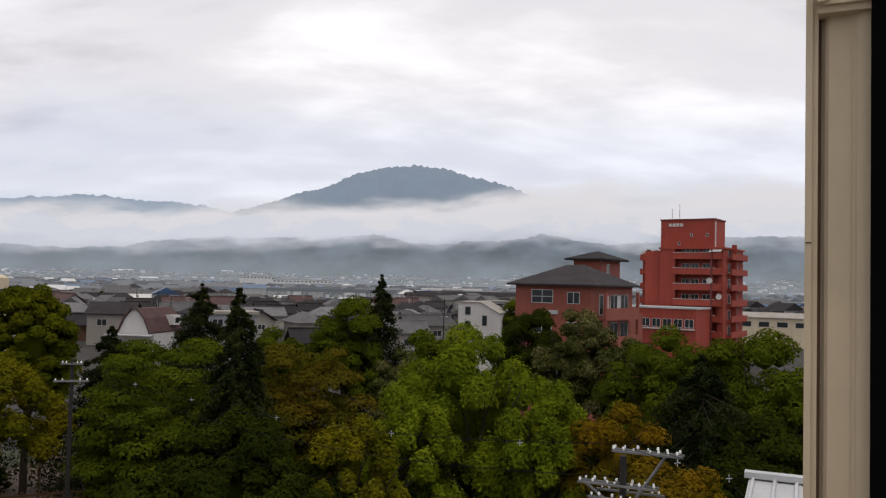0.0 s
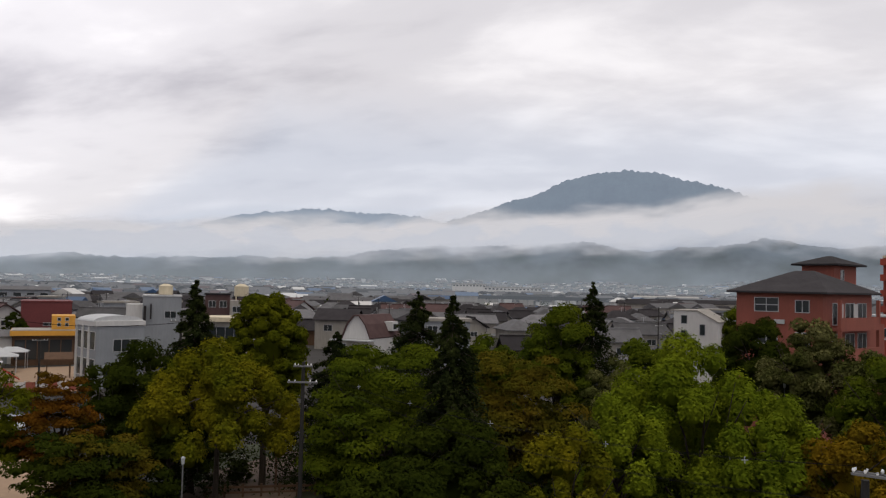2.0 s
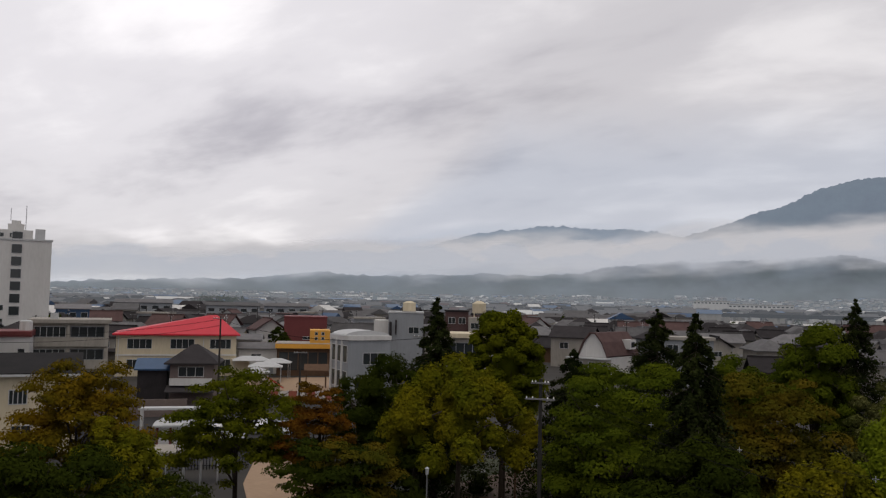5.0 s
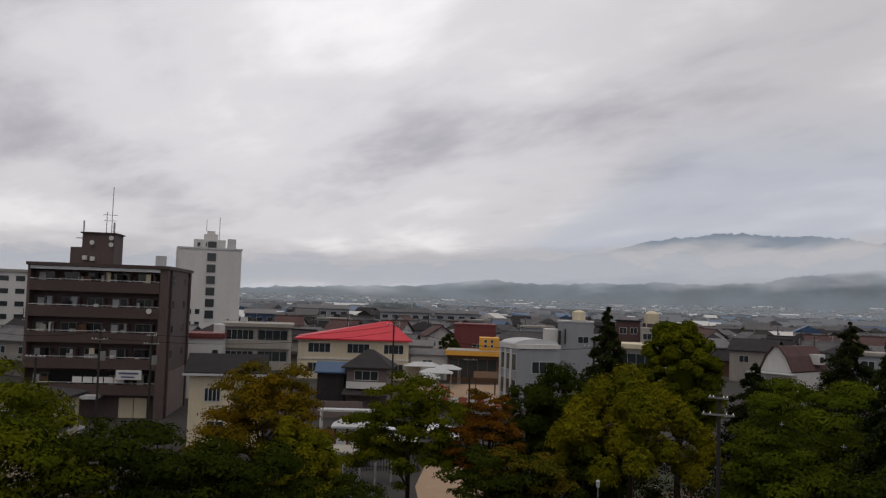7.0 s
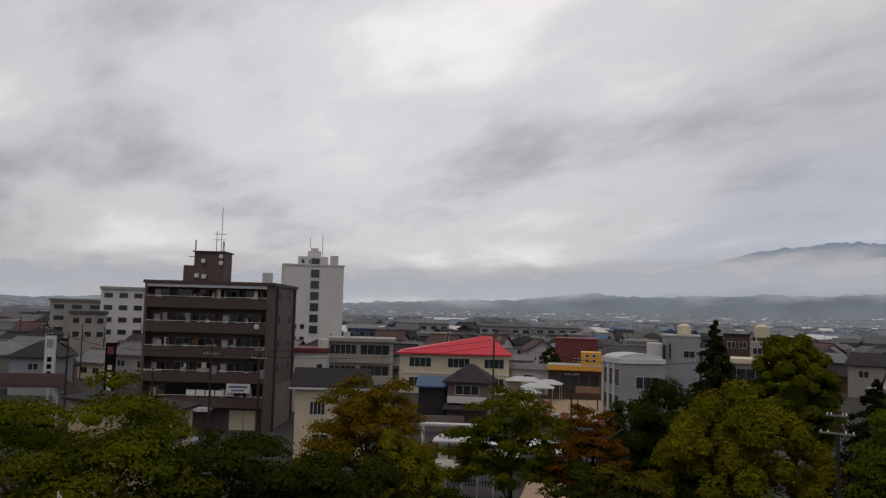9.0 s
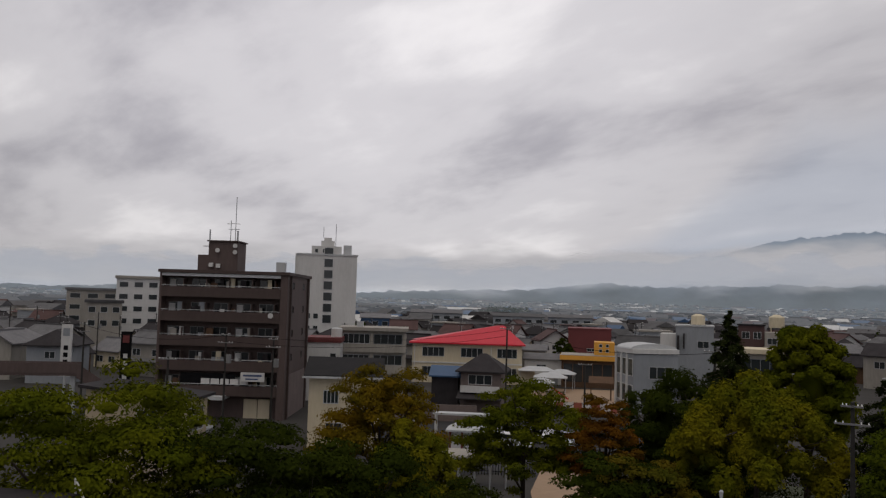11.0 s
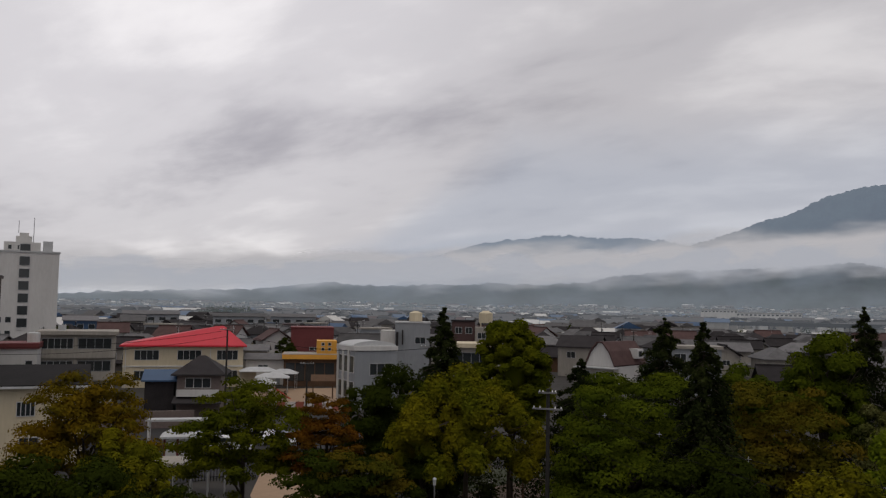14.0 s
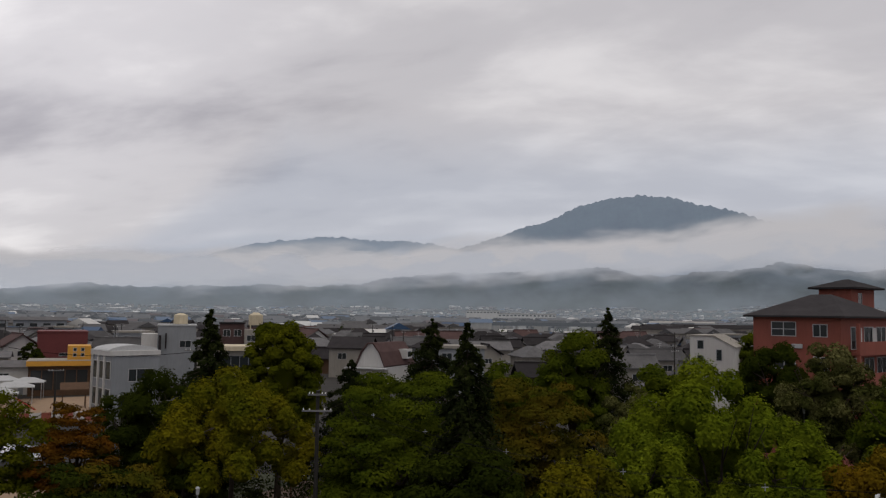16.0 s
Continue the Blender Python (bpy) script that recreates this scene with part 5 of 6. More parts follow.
def far_landmarks():
    v = thing("viaduct", P(6.8, 620), 6.8, "long dark elevated railway in front of the far town", "viaduct")
    part("deck", boxes((-62, 52, 0, 8, 5.6, 8.2)), M["tile"], v)
    for i in range(12):
        part("pier", boxes((-58 + i * 9.5, -56.4 + i * 9.5, 1, 7, 0, 5.6)), M["concrete"], v)
    for az, d, w, h, m, words in ((9.6, 900, 62, 14, "white", "long white factory on rising ground"), (-0.6, 640, 46, 9, "white", "long pale railway station building"), (-3.2, 420, 22, 8, "cream", "pale two-storey building with small windows"),
                                  (-22.2, 232, 22, 7.4, "cream", "long white low building beyond trees"), (50.2, 330, 20, 10.2, "grey", "long grey hall with a pale roof"), (44.6, 330, 20, 9.7, "grey", "long grey hall with a pale roof"),
                                  (41.1, 345, 18, 9.6, "grey", "long grey hall with a pale roof"), (54.4, 260, 9, 9.0, "blue", "small blue-clad market hall"), (69.9, 235, 11, 18.4, "white", "stepped white hospital block"),
                                  (72.6, 262, 14, 15.0, "concrete", "grey office block behind the houses"), (71.9, 215, 8, 12.0, "concrete", "white flat-roofed block of flats"), (12.6, 1000, 40, 17, "white", "white building on the hillside")):
        b = thing("hall" if h < 12 else "office", P(az, d), az, words, "building")
        part("wall", boxes((-w / 2, w / 2, 0, 12, 0, h)), M[m], b)
        part("roof", boxes((-w / 2 - 0.4, w / 2 + 0.4, -0.4, 12.4, h, h + 0.7)) if h > 11 else gable_roof(-w / 2, w / 2, 0, 12, h, 1.2, 0.4), M["tile_grey"] if m in ("concrete", "grey", "blue") else M["concrete"], b)
        n = max(3, int(w / 4))
        for r in range(1 if d > 300 else max(1, int(h / 3.2) - 1)):
            for i in range(n):
                window(b, -w / 2 + (i + 0.2) * w / n, h - 2.3 - 3.2 * r, w / n * 0.6, 1.4, 0, bars=0)
    # street signs and footbridge
    for az, d, z0, z1, m, bar in ((74.0, 130, 2.5, 9.8, "white", "black"), (70.5, 128, 1.5, 9.0, "black", "white")):
        s = thing("shop_sign", P(az, d), 58, "tall upright street sign with lettering bars", "sign")
        part("board", boxes((-0.7, 0.7, 0, 0.5, z0, z1)), M[m], s)
        part("post", boxes((-0.15, 0.15, 0.1, 0.4, 0, z0)), M["metal"], s)
        part("lettering", boxes(*[(-0.3, 0.3, -0.03, -0.004, z0 + 0.7 + 1.0 * i, z0 + 1.35 + 1.0 * i) for i in range(4)]), M[bar], s)
        part("cap", boxes((-0.45, 0.45, -0.04, -0.004, z1 - 1.6, z1 - 0.5)), M["wine" if m == "black" else "grey"], s)
    fb = thing("footbridge", P(74.6, 108), 60, "brown steel footbridge with a sloping stair", "footbridge")
    part("deck", boxes((-9, 2.5, 0, 2.2, 4.6, 4.9)), M["brown"], fb)
    part("parapet", boxes((-9, 2.5, -0.05, 0.05, 4.9, 6.1), (-9, 2.5, 2.15, 2.25, 4.9, 6.1)), M["brown"], fb)
    st = [(2.51 + 0.5 * i, 3.02 + 0.5 * i, 0, 2.2, 4.35 - 0.3 * i, 4.65 - 0.3 * i) for i in range(14)]
    part("stair", boxes(*st), M["brown"], fb)
    part("stair_side", solid([(2.5, -0.05, 4.4), (9.6, -0.05, 0.2), (9.6, -0.05, 1.4), (2.5, -0.05, 6.1), (2.5, 0.0, 4.4), (9.6, 0.0, 0.2), (9.6, 0.0, 1.4), (2.5, 0.0, 6.1)], [(0, 1, 2, 3), (4, 5, 6, 7), (0, 1, 5, 4), (1, 2, 6, 5), (2, 3, 7, 6), (3, 0, 4, 7)]), M["brown"], fb)
    part("pier", boxes((-8.5, -7.9, 0.8, 1.4, 0, 4.6), (1.6, 2.2, 0.8, 1.4, 0, 4.6)), M["metal"], fb)
    # near roofs below the window
    r = thing("lean_to", P(-20.3, 21.5, -0.25), -24, "pale ribbed metal roof of a low lean-to", "shed")
    part("wall", boxes((0.2, 5.8, -5.6, -0.3, 0.25, 9.35)), M["concrete"], r)
    part("roof", solid([(0, -6, 9.4), (6, -6, 9.4), (6, 0, 10.15), (0, 0, 10.15), (0, -6, 9.5), (6, -6, 9.5), (6, 0, 10.25), (0, 0, 10.25)], [(0, 1, 5, 4), (1, 2, 6, 5), (2, 3, 7, 6), (3, 0, 4, 7), (4, 5, 6, 7), (0, 3, 2, 1)]), M["pale"], r)
    for i in range(13):
        x = 0.05 + i * 0.48
        part("rib", solid([(x, -6, 9.5), (x + 0.1, -6, 9.5), (x + 0.1, 0, 10.25), (x, 0, 10.25), (x + 0.02, -6, 9.58), (x + 0.08, -6, 9.58), (x + 0.08, 0, 10.33), (x + 0.02, 0, 10.33)], [(0, 1, 5, 4), (1, 2, 6, 5), (2, 3, 7, 6), (3, 0, 4, 7), (4, 5, 6, 7), (0, 3, 2, 1)]), M["pale"], r)
    part("ridge_cap", boxes((-0.1, 6.1, -0.15, 0.15, 10.28, 10.42)), M["pale"], r)
    lr = thing("low_wing", P(74.0, 31), 40, "low wing with a dark flat roof and white rail", "building")
    part("wall", boxes((-7, 0.3, -7, 0, 0, 7.5)), M["concrete"], lr)
    part("roof", boxes((-7.3, 0.6, -7.3, 0.3, 7.5, 7.75)), M["tile"], lr)
    part("rail", rods(((0.5, 0.2, 7.75), (0.2, 0.6, 8.15), 0.04), ((0.2, 0.6, 8.15), (1.6, -0.8, 7.6), 0.04)), M["white"], lr)


far_landmarks()


# ---- car park, street furniture ----
def car(place, turn, paint, words):
    c = thing("car", place, turn, words, "car", "cars in the car park")
    prof = [(-2.1, 0.35), (-2.1, 0.8), (-1.95, 0.95), (-1.5, 1.0), (-1.15, 1.48), (0.55, 1.5), (1.15, 0.98), (1.95, 0.85), (2.1, 0.7), (2.1, 0.35)]
    n = len(prof)
    pts = [(x, -0.82 + (0.1 if z > 1.2 else 0), z) for x, z in prof] + [(x, 0.82 - (0.1 if z > 1.2 else 0), z) for x, z in prof]
    part("body", solid(pts, [tuple(range(n)), tuple(range(2 * n - 1, n - 1, -1))] + [(i, (i + 1) % n, n + (i + 1) % n, n + i) for i in range(n)]), paint, c)
    part("side_glass", boxes((-1.15, 0.7, -0.83, -0.815, 1.02, 1.4), (-1.15, 0.7, 0.815, 0.83, 1.02, 1.4)), M["glass"], c)
    part("windscreen", solid([(0.58, -0.68, 1.49), (1.14, -0.75, 1.02), (1.14, 0.75, 1.02), (0.58, 0.68, 1.49), (0.61, -0.68, 1.51), (1.17, -0.75, 1.04), (1.17, 0.75, 1.04), (0.61, 0.68, 1.51)], [(0, 1, 2, 3), (4, 5, 6, 7), (0, 1, 5, 4), (1, 2, 6, 5), (2, 3, 7, 6), (3, 0, 4, 7)]), M["glass"], c)
    for x in (-1.3, 1.3):
        for y in (-0.75, 0.75):
            wh = part("wheel", rods(((x, y - 0.1, 0.31), (x, y + 0.1, 0.31), 0.31, 0.31, 14)), M["black"], c)
            part("rim", rods(((x, y - 0.11, 0.31), (x, y + 0.11, 0.31), 0.18, 0.18, 10)), M["metal"], wh)
    return c


for az, d, turn, m, words in ((44.9, 86, 30, "car_white", "white car parked on asphalt"), (46.2, 90, 30, "car_white", "white car parked on asphalt"), (43.6, 90, 30, "car_white", "white car parked beneath trees"), (47.8, 92, 30, "car_silver", "silver car parked on asphalt"),
                              (42.2, 92, 120, "car_white", "white car parked beneath trees"), (41.0, 88, 120, "car_silver", "silver car parked by the playground"), (52.0, 92, 120, "car_silver", "silver car beside the cream house"), 
                              (66.2, 92, 40, "car_silver", "silver car standing at the shop front"), (50.8, 78, 30, "car_silver", "silver car parked on asphalt"), (75.2, 120, 60, "car_white", "white car at the footbridge")):
    car(P(az, d), turn, M[m], words)


def canopy():
    c = thing("bicycle_shelter", P(47.4, 66), 44, "white sheet-roofed bicycle shelter", "shelter")
    part("roof", solid([(-4, 0, 2.4), (2.6, 0, 2.4), (2.6, 2, 2.7), (-4, 2, 2.7), (-4, 0, 2.5), (2.6, 0, 2.5), (2.6, 2, 2.8), (-4, 2, 2.8)], [(0, 1, 5, 4), (1, 2, 6, 5), (2, 3, 7, 6), (3, 0, 4, 7), (4, 5, 6, 7), (0, 3, 2, 1)]), M["concrete"], c)
    for i in range(6):
        part("post", rods(((-3.8 + 1.25 * i, 0.2, 0), (-3.8 + 1.25 * i, 0.2, 2.4), 0.05), ((-3.8 + 1.25 * i, 1.8, 0), (-3.8 + 1.25 * i, 1.8, 2.65), 0.05)), M["metal"], c)
    k = thing("gate_hut", P(48.3, 78), 44, "small hut with a white hipped roof and red-framed sides", "hut")
    part("frame", boxes((-1.2, -1.0, 0, 0.2, 0, 2.6), (1.0, 1.2, 0, 0.2, 0, 2.6), (-1.2, -1.0, 1.8, 2.0, 0, 2.6), (1.0, 1.2, 1.8, 2.0, 0, 2.6), (-0.1, 0.1, 0, 0.2, 0, 2.6)), M["wine"], k)
    part("panel", boxes((-1.0, -0.1, 0.05, 0.15, 0, 2.5), (0.1, 1.0, 0.05, 0.15, 0, 2.5)), M["white"], k)
    part("roof", hip_roof(-1.2, 1.2, 0, 2.0, 2.6, 0.9, 1.3, 0.3), M["pale"], k)
    s = thing("covered_walk", P(48.2, 86), 44, "white covered walkway on posts", "shelter")
    part("roof", boxes((-3.2, 3.4, 0, 1.4, 3.0, 3.2)), M["pale"], s)
    part("post", boxes((-3, -2.8, 0, 0.2, 0, 3), (3, 3.2, 0, 0.2, 0, 3), (-3, -2.8, 1.1, 1.3, 0, 3), (3, 3.2, 1.1, 1.3, 0, 3)), M["white"], s)
    f = thing("fence", P(47.0, 72), 44, "dark iron railing fence", "fence")
    for i in range(36):
        part("bar", boxes((-4 + 0.24 * i, -3.95 + 0.24 * i, 0, 0.04, 0, 1.5)), M["black"], f)
    part("rail", boxes((-4, 4.7, -0.01, 0.05, 1.4, 1.45), (-4, 4.7, -0.01, 0.05, 0.3, 0.35)), M["black"], f)


canopy()


def utility_pole(az, d, h, turn, words, arms=2, box_on=False, material="pole"):
    p = thing("utility_pole", P(az, d), turn, words, "utility pole", "utility poles")
    part("shaft", rods(((0, 0, 0), (0, 0, h), 0.135, 0.09, 10)), M[material], p)
    for i in range(arms):
        z = h - 0.2 - 0.85 * i
        half = 0.8 if i == arms - 1 else 0.5
        a = part("crossarm", boxes((-half, half, -0.2, -0.12, z - 0.045, z + 0.045)), M["arm"], p)
        for x in (-half + 0.08, -half * 0.5, half * 0.5, half - 0.08):
            part("insulator", rods(((x, -0.16, z + 0.045), (x, -0.16, z + 0.14), 0.035, 0.022, 8)), M["porcelain"], a)
    if box_on:
        part("transformer", rods(((0.35, 0, h - 3.2), (0.35, 0, h - 2.3), 0.28, 0.28, 12)), M["arm"], p)
    return p


utility_pole(23.8, 45, 10.3, 15, "grey concrete utility pole with steel crossarms", 2)
utility_pole(64.3, 92, 10.6, 50, "dark utility pole before the apartment block", 2, True)
utility_pole(61.2, 92, 10.2, 50, "dark utility pole before the apartment block", 2, True)
utility_pole(45.4, 96, 11.9, 40, "slim dark utility pole beside the kindergarten", 1)
utility_pole(40.1, 100, 7.9, 40, "short dark utility pole at the playground", 1)
utility_pole(31.8, 66, 11.6, 30, "pale utility pole beside a conifer", 1)
utility_pole(73.0, 105, 11.0, 50, "utility pole beside the footbridge", 2)
utility_pole(67.9, 78, 9.0, 50, "utility pole beside a cream shed", 1)


rnd = random.Random(14)
town_pole = None
for i in range(46):
    az, d = rnd.uniform(-3, 79), rnd.uniform(112, 330)
    if not free(az, d + 4):
        continue
    q = P(az, d)
    if town_pole is None:
        town_pole = utility_pole(az, d, 10.8, 30, "thin dark utility pole among town roofs", 2, True)
    else:
        copy_thing(town_pole, pose(q.x, q.y, rnd.uniform(-1.2, 0.6) - 0.3, 0, 0, rnd.uniform(0, 180)))


def near_pole():
    p = thing("utility_pole", P(-12.4, 25), -24, "utility pole head with many white insulators below the window", "utility pole", "utility poles")
    h = 9.7
    part("shaft", rods(((0, 0, 0), (0, 0, h - 0.1), 0.15, 0.1, 12)), M["pole"], p)
    r = random.Random(8)
    for z, x0, x1, tilt in ((9.75, -0.3, 1.7, 0.0), (8.75, -1.3, 1.0, 0.0), (8.45, -0.9, 1.1, 0.35)):
        for y in (-0.17 - tilt, 0.17 + tilt):
            a = part("crossarm", boxes((x0, x1, y - 0.03, y + 0.03, z - 0.03, z + 0.03)), M["arm"], p)
            n = int((x1 - x0) / 0.33)
            for i in range(n + 1):
                x = x0 + 0.1 + i * (x1 - x0 - 0.2) / n + r.uniform(-0.09, 0.09)
                s = r.uniform(0.55, 0.85)
                part("insulator", rods(((x, y, z + 0.045), (x, y, z + 0.11 * s), 0.02, 0.055 * s, 8), ((x, y, z + 0.11 * s), (x, y, z + 0.19 * s), 0.055 * s, 0.03, 8)), M["porcelain"], a)
    for q in (((0.1, 0, 8.0), (1.2, 0, 9.7), 0.045), ((-0.1, 0, 8.0), (-1.1, 0, 8.7), 0.045)):
        part("strut", rods(q), M["arm"], p)


near_pole()


def wire(a, b, sag, r, name="cable", words="thin black sagging overhead cable"):
    bm = bmesh.new()
    a, b = Vector(a), Vector(b)
    n, k = 16, 5
    side = (b - a).cross(Vector((0, 0, 1))).normalized()
    rings = []
    for i in range(n + 1):
        s = i / n
        q = a.lerp(b, s) - Vector((0, 0, sag * 4 * s * (1 - s)))
        rings.append([bm.verts.new(q + (side * math.cos(2 * math.pi * j / k) + Vector((0, 0, math.sin(2 * math.pi * j / k)))) * r) for j in range(k)])
    for i in range(n):
        for j in range(k):
            bm.faces.new((rings[i][j], rings[i][(j + 1) % k], rings[i + 1][(j + 1) % k], rings[i + 1][j]))
    ob = part(name, bm, M["black"], None)
    return tagged(ob, words, "cable", "overhead cables")


pa, pb = P(-12.4, 25), P(23.8, 45)
for dx, z, zz, sag in ((-0.8, 9.95, 10.2, 0.9), (-0.3, 9.95, 10.2, 1.0), (0.5, 9.0, 9.5, 1.0), (0.9, 9.0, 9.5, 1.1), (0.0, 8.0, 8.3, 1.0)):
    wire((pa.x + dx, pa.y, z), (pb.x + dx, pb.y, zz), sag, 0.007)
pc = P(-40, 21)
for dx, z in ((-0.2, 9.95), (0.4, 9.95), (0.9, 9.0), (0.2, 8.2)):
    wire((pa.x + dx, pa.y, z), (pc.x + dx, pc.y, z + 0.3), 0.5, 0.007)
for az0, d0, z0, az1, d1, z1 in ((64.3, 92, 10.4, 45.4, 96, 11.6), (64.3, 92, 9.7, 45.4, 96, 10.9), (45.4, 96, 11.6, 31.8, 66, 11.3), (73.0, 105, 10.7, 64.3, 92, 10.4)):
    wire(P(az0, d0, z0), P(az1, d1, z1), 1.0, 0.02)


def spacer(place):
    s = thing("cable_spacer", place, 20, "small white cross-shaped cable spacer", "spacer", "cable spacers")
    part("arm", boxes((-0.1, 0.1, -0.012, 0.012, -0.011, 0.011), (-0.011, 0.011, -0.012, 0.012, 0.012, 0.1), (-0.011, 0.011, -0.012, 0.012, -0.1, -0.012)), M["metal"], s)
    return s


for s in (0.12, 0.3, 0.5, 0.68, 0.82):
    q = pa.lerp(pb, s)
    spacer((q.x, q.y, 9.95 + 0.25 * s - 3.8 * s * (1 - s) - 0.05))
for s in (0.15, 0.28, 0.42, 0.55):
    q = pa.lerp(pc, s)
    spacer((q.x, q.y, 9.95 - 2.0 * s * (1 - s)))


def street_bits():
    for az, d, h in ((31.4, 44, 5.3), (-7.9, 66, 7.6)):
        l = thing("park_lamp", P(az, d), 0, "slim pale park lamp post", "lamp post", "park lamps")
        part("post", rods(((0, 0, 0), (0, 0, h), 0.05, 0.035, 8)), M["arm"], l)
        part("lantern", rods(((0, 0, h), (0, 0, h + 0.3), 0.08, 0.1, 10), ((0, 0, h + 0.3), (0, 0, h + 0.38), 0.12, 0.05, 10)), M["pale"], l)
    b = thing("stone_bollard", P(27.55, 66), 0, "pale stone marker post on the sandy path", "bollard")
    part("post", rods(((0, 0, 0), (0, 0, 1.0), 0.17, 0.15, 8), ((0, 0, 1.0), (0, 0, 1.3), 0.2, 0.12, 8)), M["porcelain"], b)
    for az, d in ((25.2, 72), (24.7, 73), (25.6, 74)):
        k = thing("play_animal", P(az, d), 20 * d, "small white play-ground spring rider", "play equipment", "play equipment")
        part("seat", boxes((-0.45, 0.45, -0.15, 0.15, 0.45, 0.7), (0.25, 0.5, -0.1, 0.1, 0.7, 1.0)), M["porcelain"], k)
        part("spring", rods(((0, 0, 0), (0, 0, 0.45), 0.1, 0.1, 8)), M["metal"], k)
    f = thing("timber_fence", P(26.0, 58), 26, "low brown timber rail fence", "fence")
    for i in range(8):
        part("post", boxes((-4 + 1.2 * i, -3.86 + 1.2 * i, 0, 0.14, 0, 0.9)), M["wood"], f)
    part("rail", boxes((-4.1, 4.7, 0.145, 0.2, 0.6, 0.75), (-4.1, 4.7, 0.145, 0.2, 0.25, 0.38)), M["wood"], f)
    m = thing("post", P(25.4, 60), 0, "thin dark timber post", "post")
    part("shaft", rods(((0, 0, 0), (0, 0, 3.4), 0.09, 0.08, 8)), M["wood"], m)


street_bits()


# ---- trees ----
def blob():
    """The corners and faces of a small round solid."""
    bm = bmesh.new()
    bmesh.ops.create_icosphere(bm, subdivisions=2, radius=1.0)
    vs = np.array([v.co[:] for v in bm.verts])
    bm.verts.index_update()
    fs = np.array([[v.index for v in f.verts] for f in bm.faces], dtype=np.int32)
    bm.free()
    return vs, fs


BLOB_V, BLOB_F = blob()


def leaf_mesh(name, centres, sizes, outward, rnd, bend=0.5, cores=None, up=0.35):
    """One folded quad a leaf spray, and the dense twiggy heart of each clump, all in one mesh."""
    n = len(centres)
    nrm = outward + rnd.normal(0, bend, (n, 3)) + np.array([0, 0, up])
    nrm /= np.linalg.norm(nrm, axis=1)[:, None] + 1e-9
    t = np.cross(nrm, rnd.normal(0, 1, (n, 3)))
    t /= np.linalg.norm(t, axis=1)[:, None] + 1e-9
    b = np.cross(nrm, t)
    s = sizes[:, None]
    v = np.stack([centres - t * s * 0.5, centres + b * s * 0.32 - nrm * s * 0.05, centres + t * s * 0.5 - nrm * s * 0.12, centres - b * s * 0.32 - nrm * s * 0.05], 1).reshape(-1, 3)
    loops, starts, smooth = [np.arange(4 * n)], [np.arange(0, 4 * n, 4)], [np.zeros(n, dtype=bool)]
    verts, off, lo = [v], 4 * n, 4 * n
    for c, size in cores or ():
        k = BLOB_V * (1.0 + rnd.uniform(-0.22, 0.16, (len(BLOB_V), 1))) * size + c
        verts.append(k)
        loops.append((BLOB_F + off).ravel())
        starts.append(np.arange(lo, lo + 3 * len(BLOB_F), 3))
        smooth.append(np.zeros(len(BLOB_F), dtype=bool))
        off += len(BLOB_V)
        lo += 3 * len(BLOB_F)
    v, loops, starts = np.concatenate(verts), np.concatenate(loops).astype(np.int32), np.concatenate(starts).astype(np.int32)
    me = bpy.data.meshes.new(name)
    me.vertices.add(len(v))
    me.vertices.foreach_set("co", v.ravel())
    me.loops.add(len(loops))
    me.loops.foreach_set("vertex_index", loops)
    me.polygons.add(len(starts))
    me.polygons.foreach_set("loop_start", starts)
    me.update(calc_edges=True)
    return me


# clumps, their size, stretch, pointedness, share of outer clumps, heart size, tiers
STYLES = {
    "lobed": (38, 0.205, (0.92, 0.92, 1.4), 0.42, 0.66, 0.55, 0),
    "layered": (90, 0.205, (1.4, 1.4, 0.5), 0.1, 0.62, 0.36, 11),
    "airy": (120, 0.15, (1.25, 1.25, 0.7), 0.15, 0.5, 0.2, 0),
    "round": (60, 0.22, (1.05, 1.05, 0.88), 0.12, 0.68, 0.52, 0),
    "dense": (130, 0.175, (1.0, 1.0, 0.9), 0.15, 0.9, 0.62, 0),
}


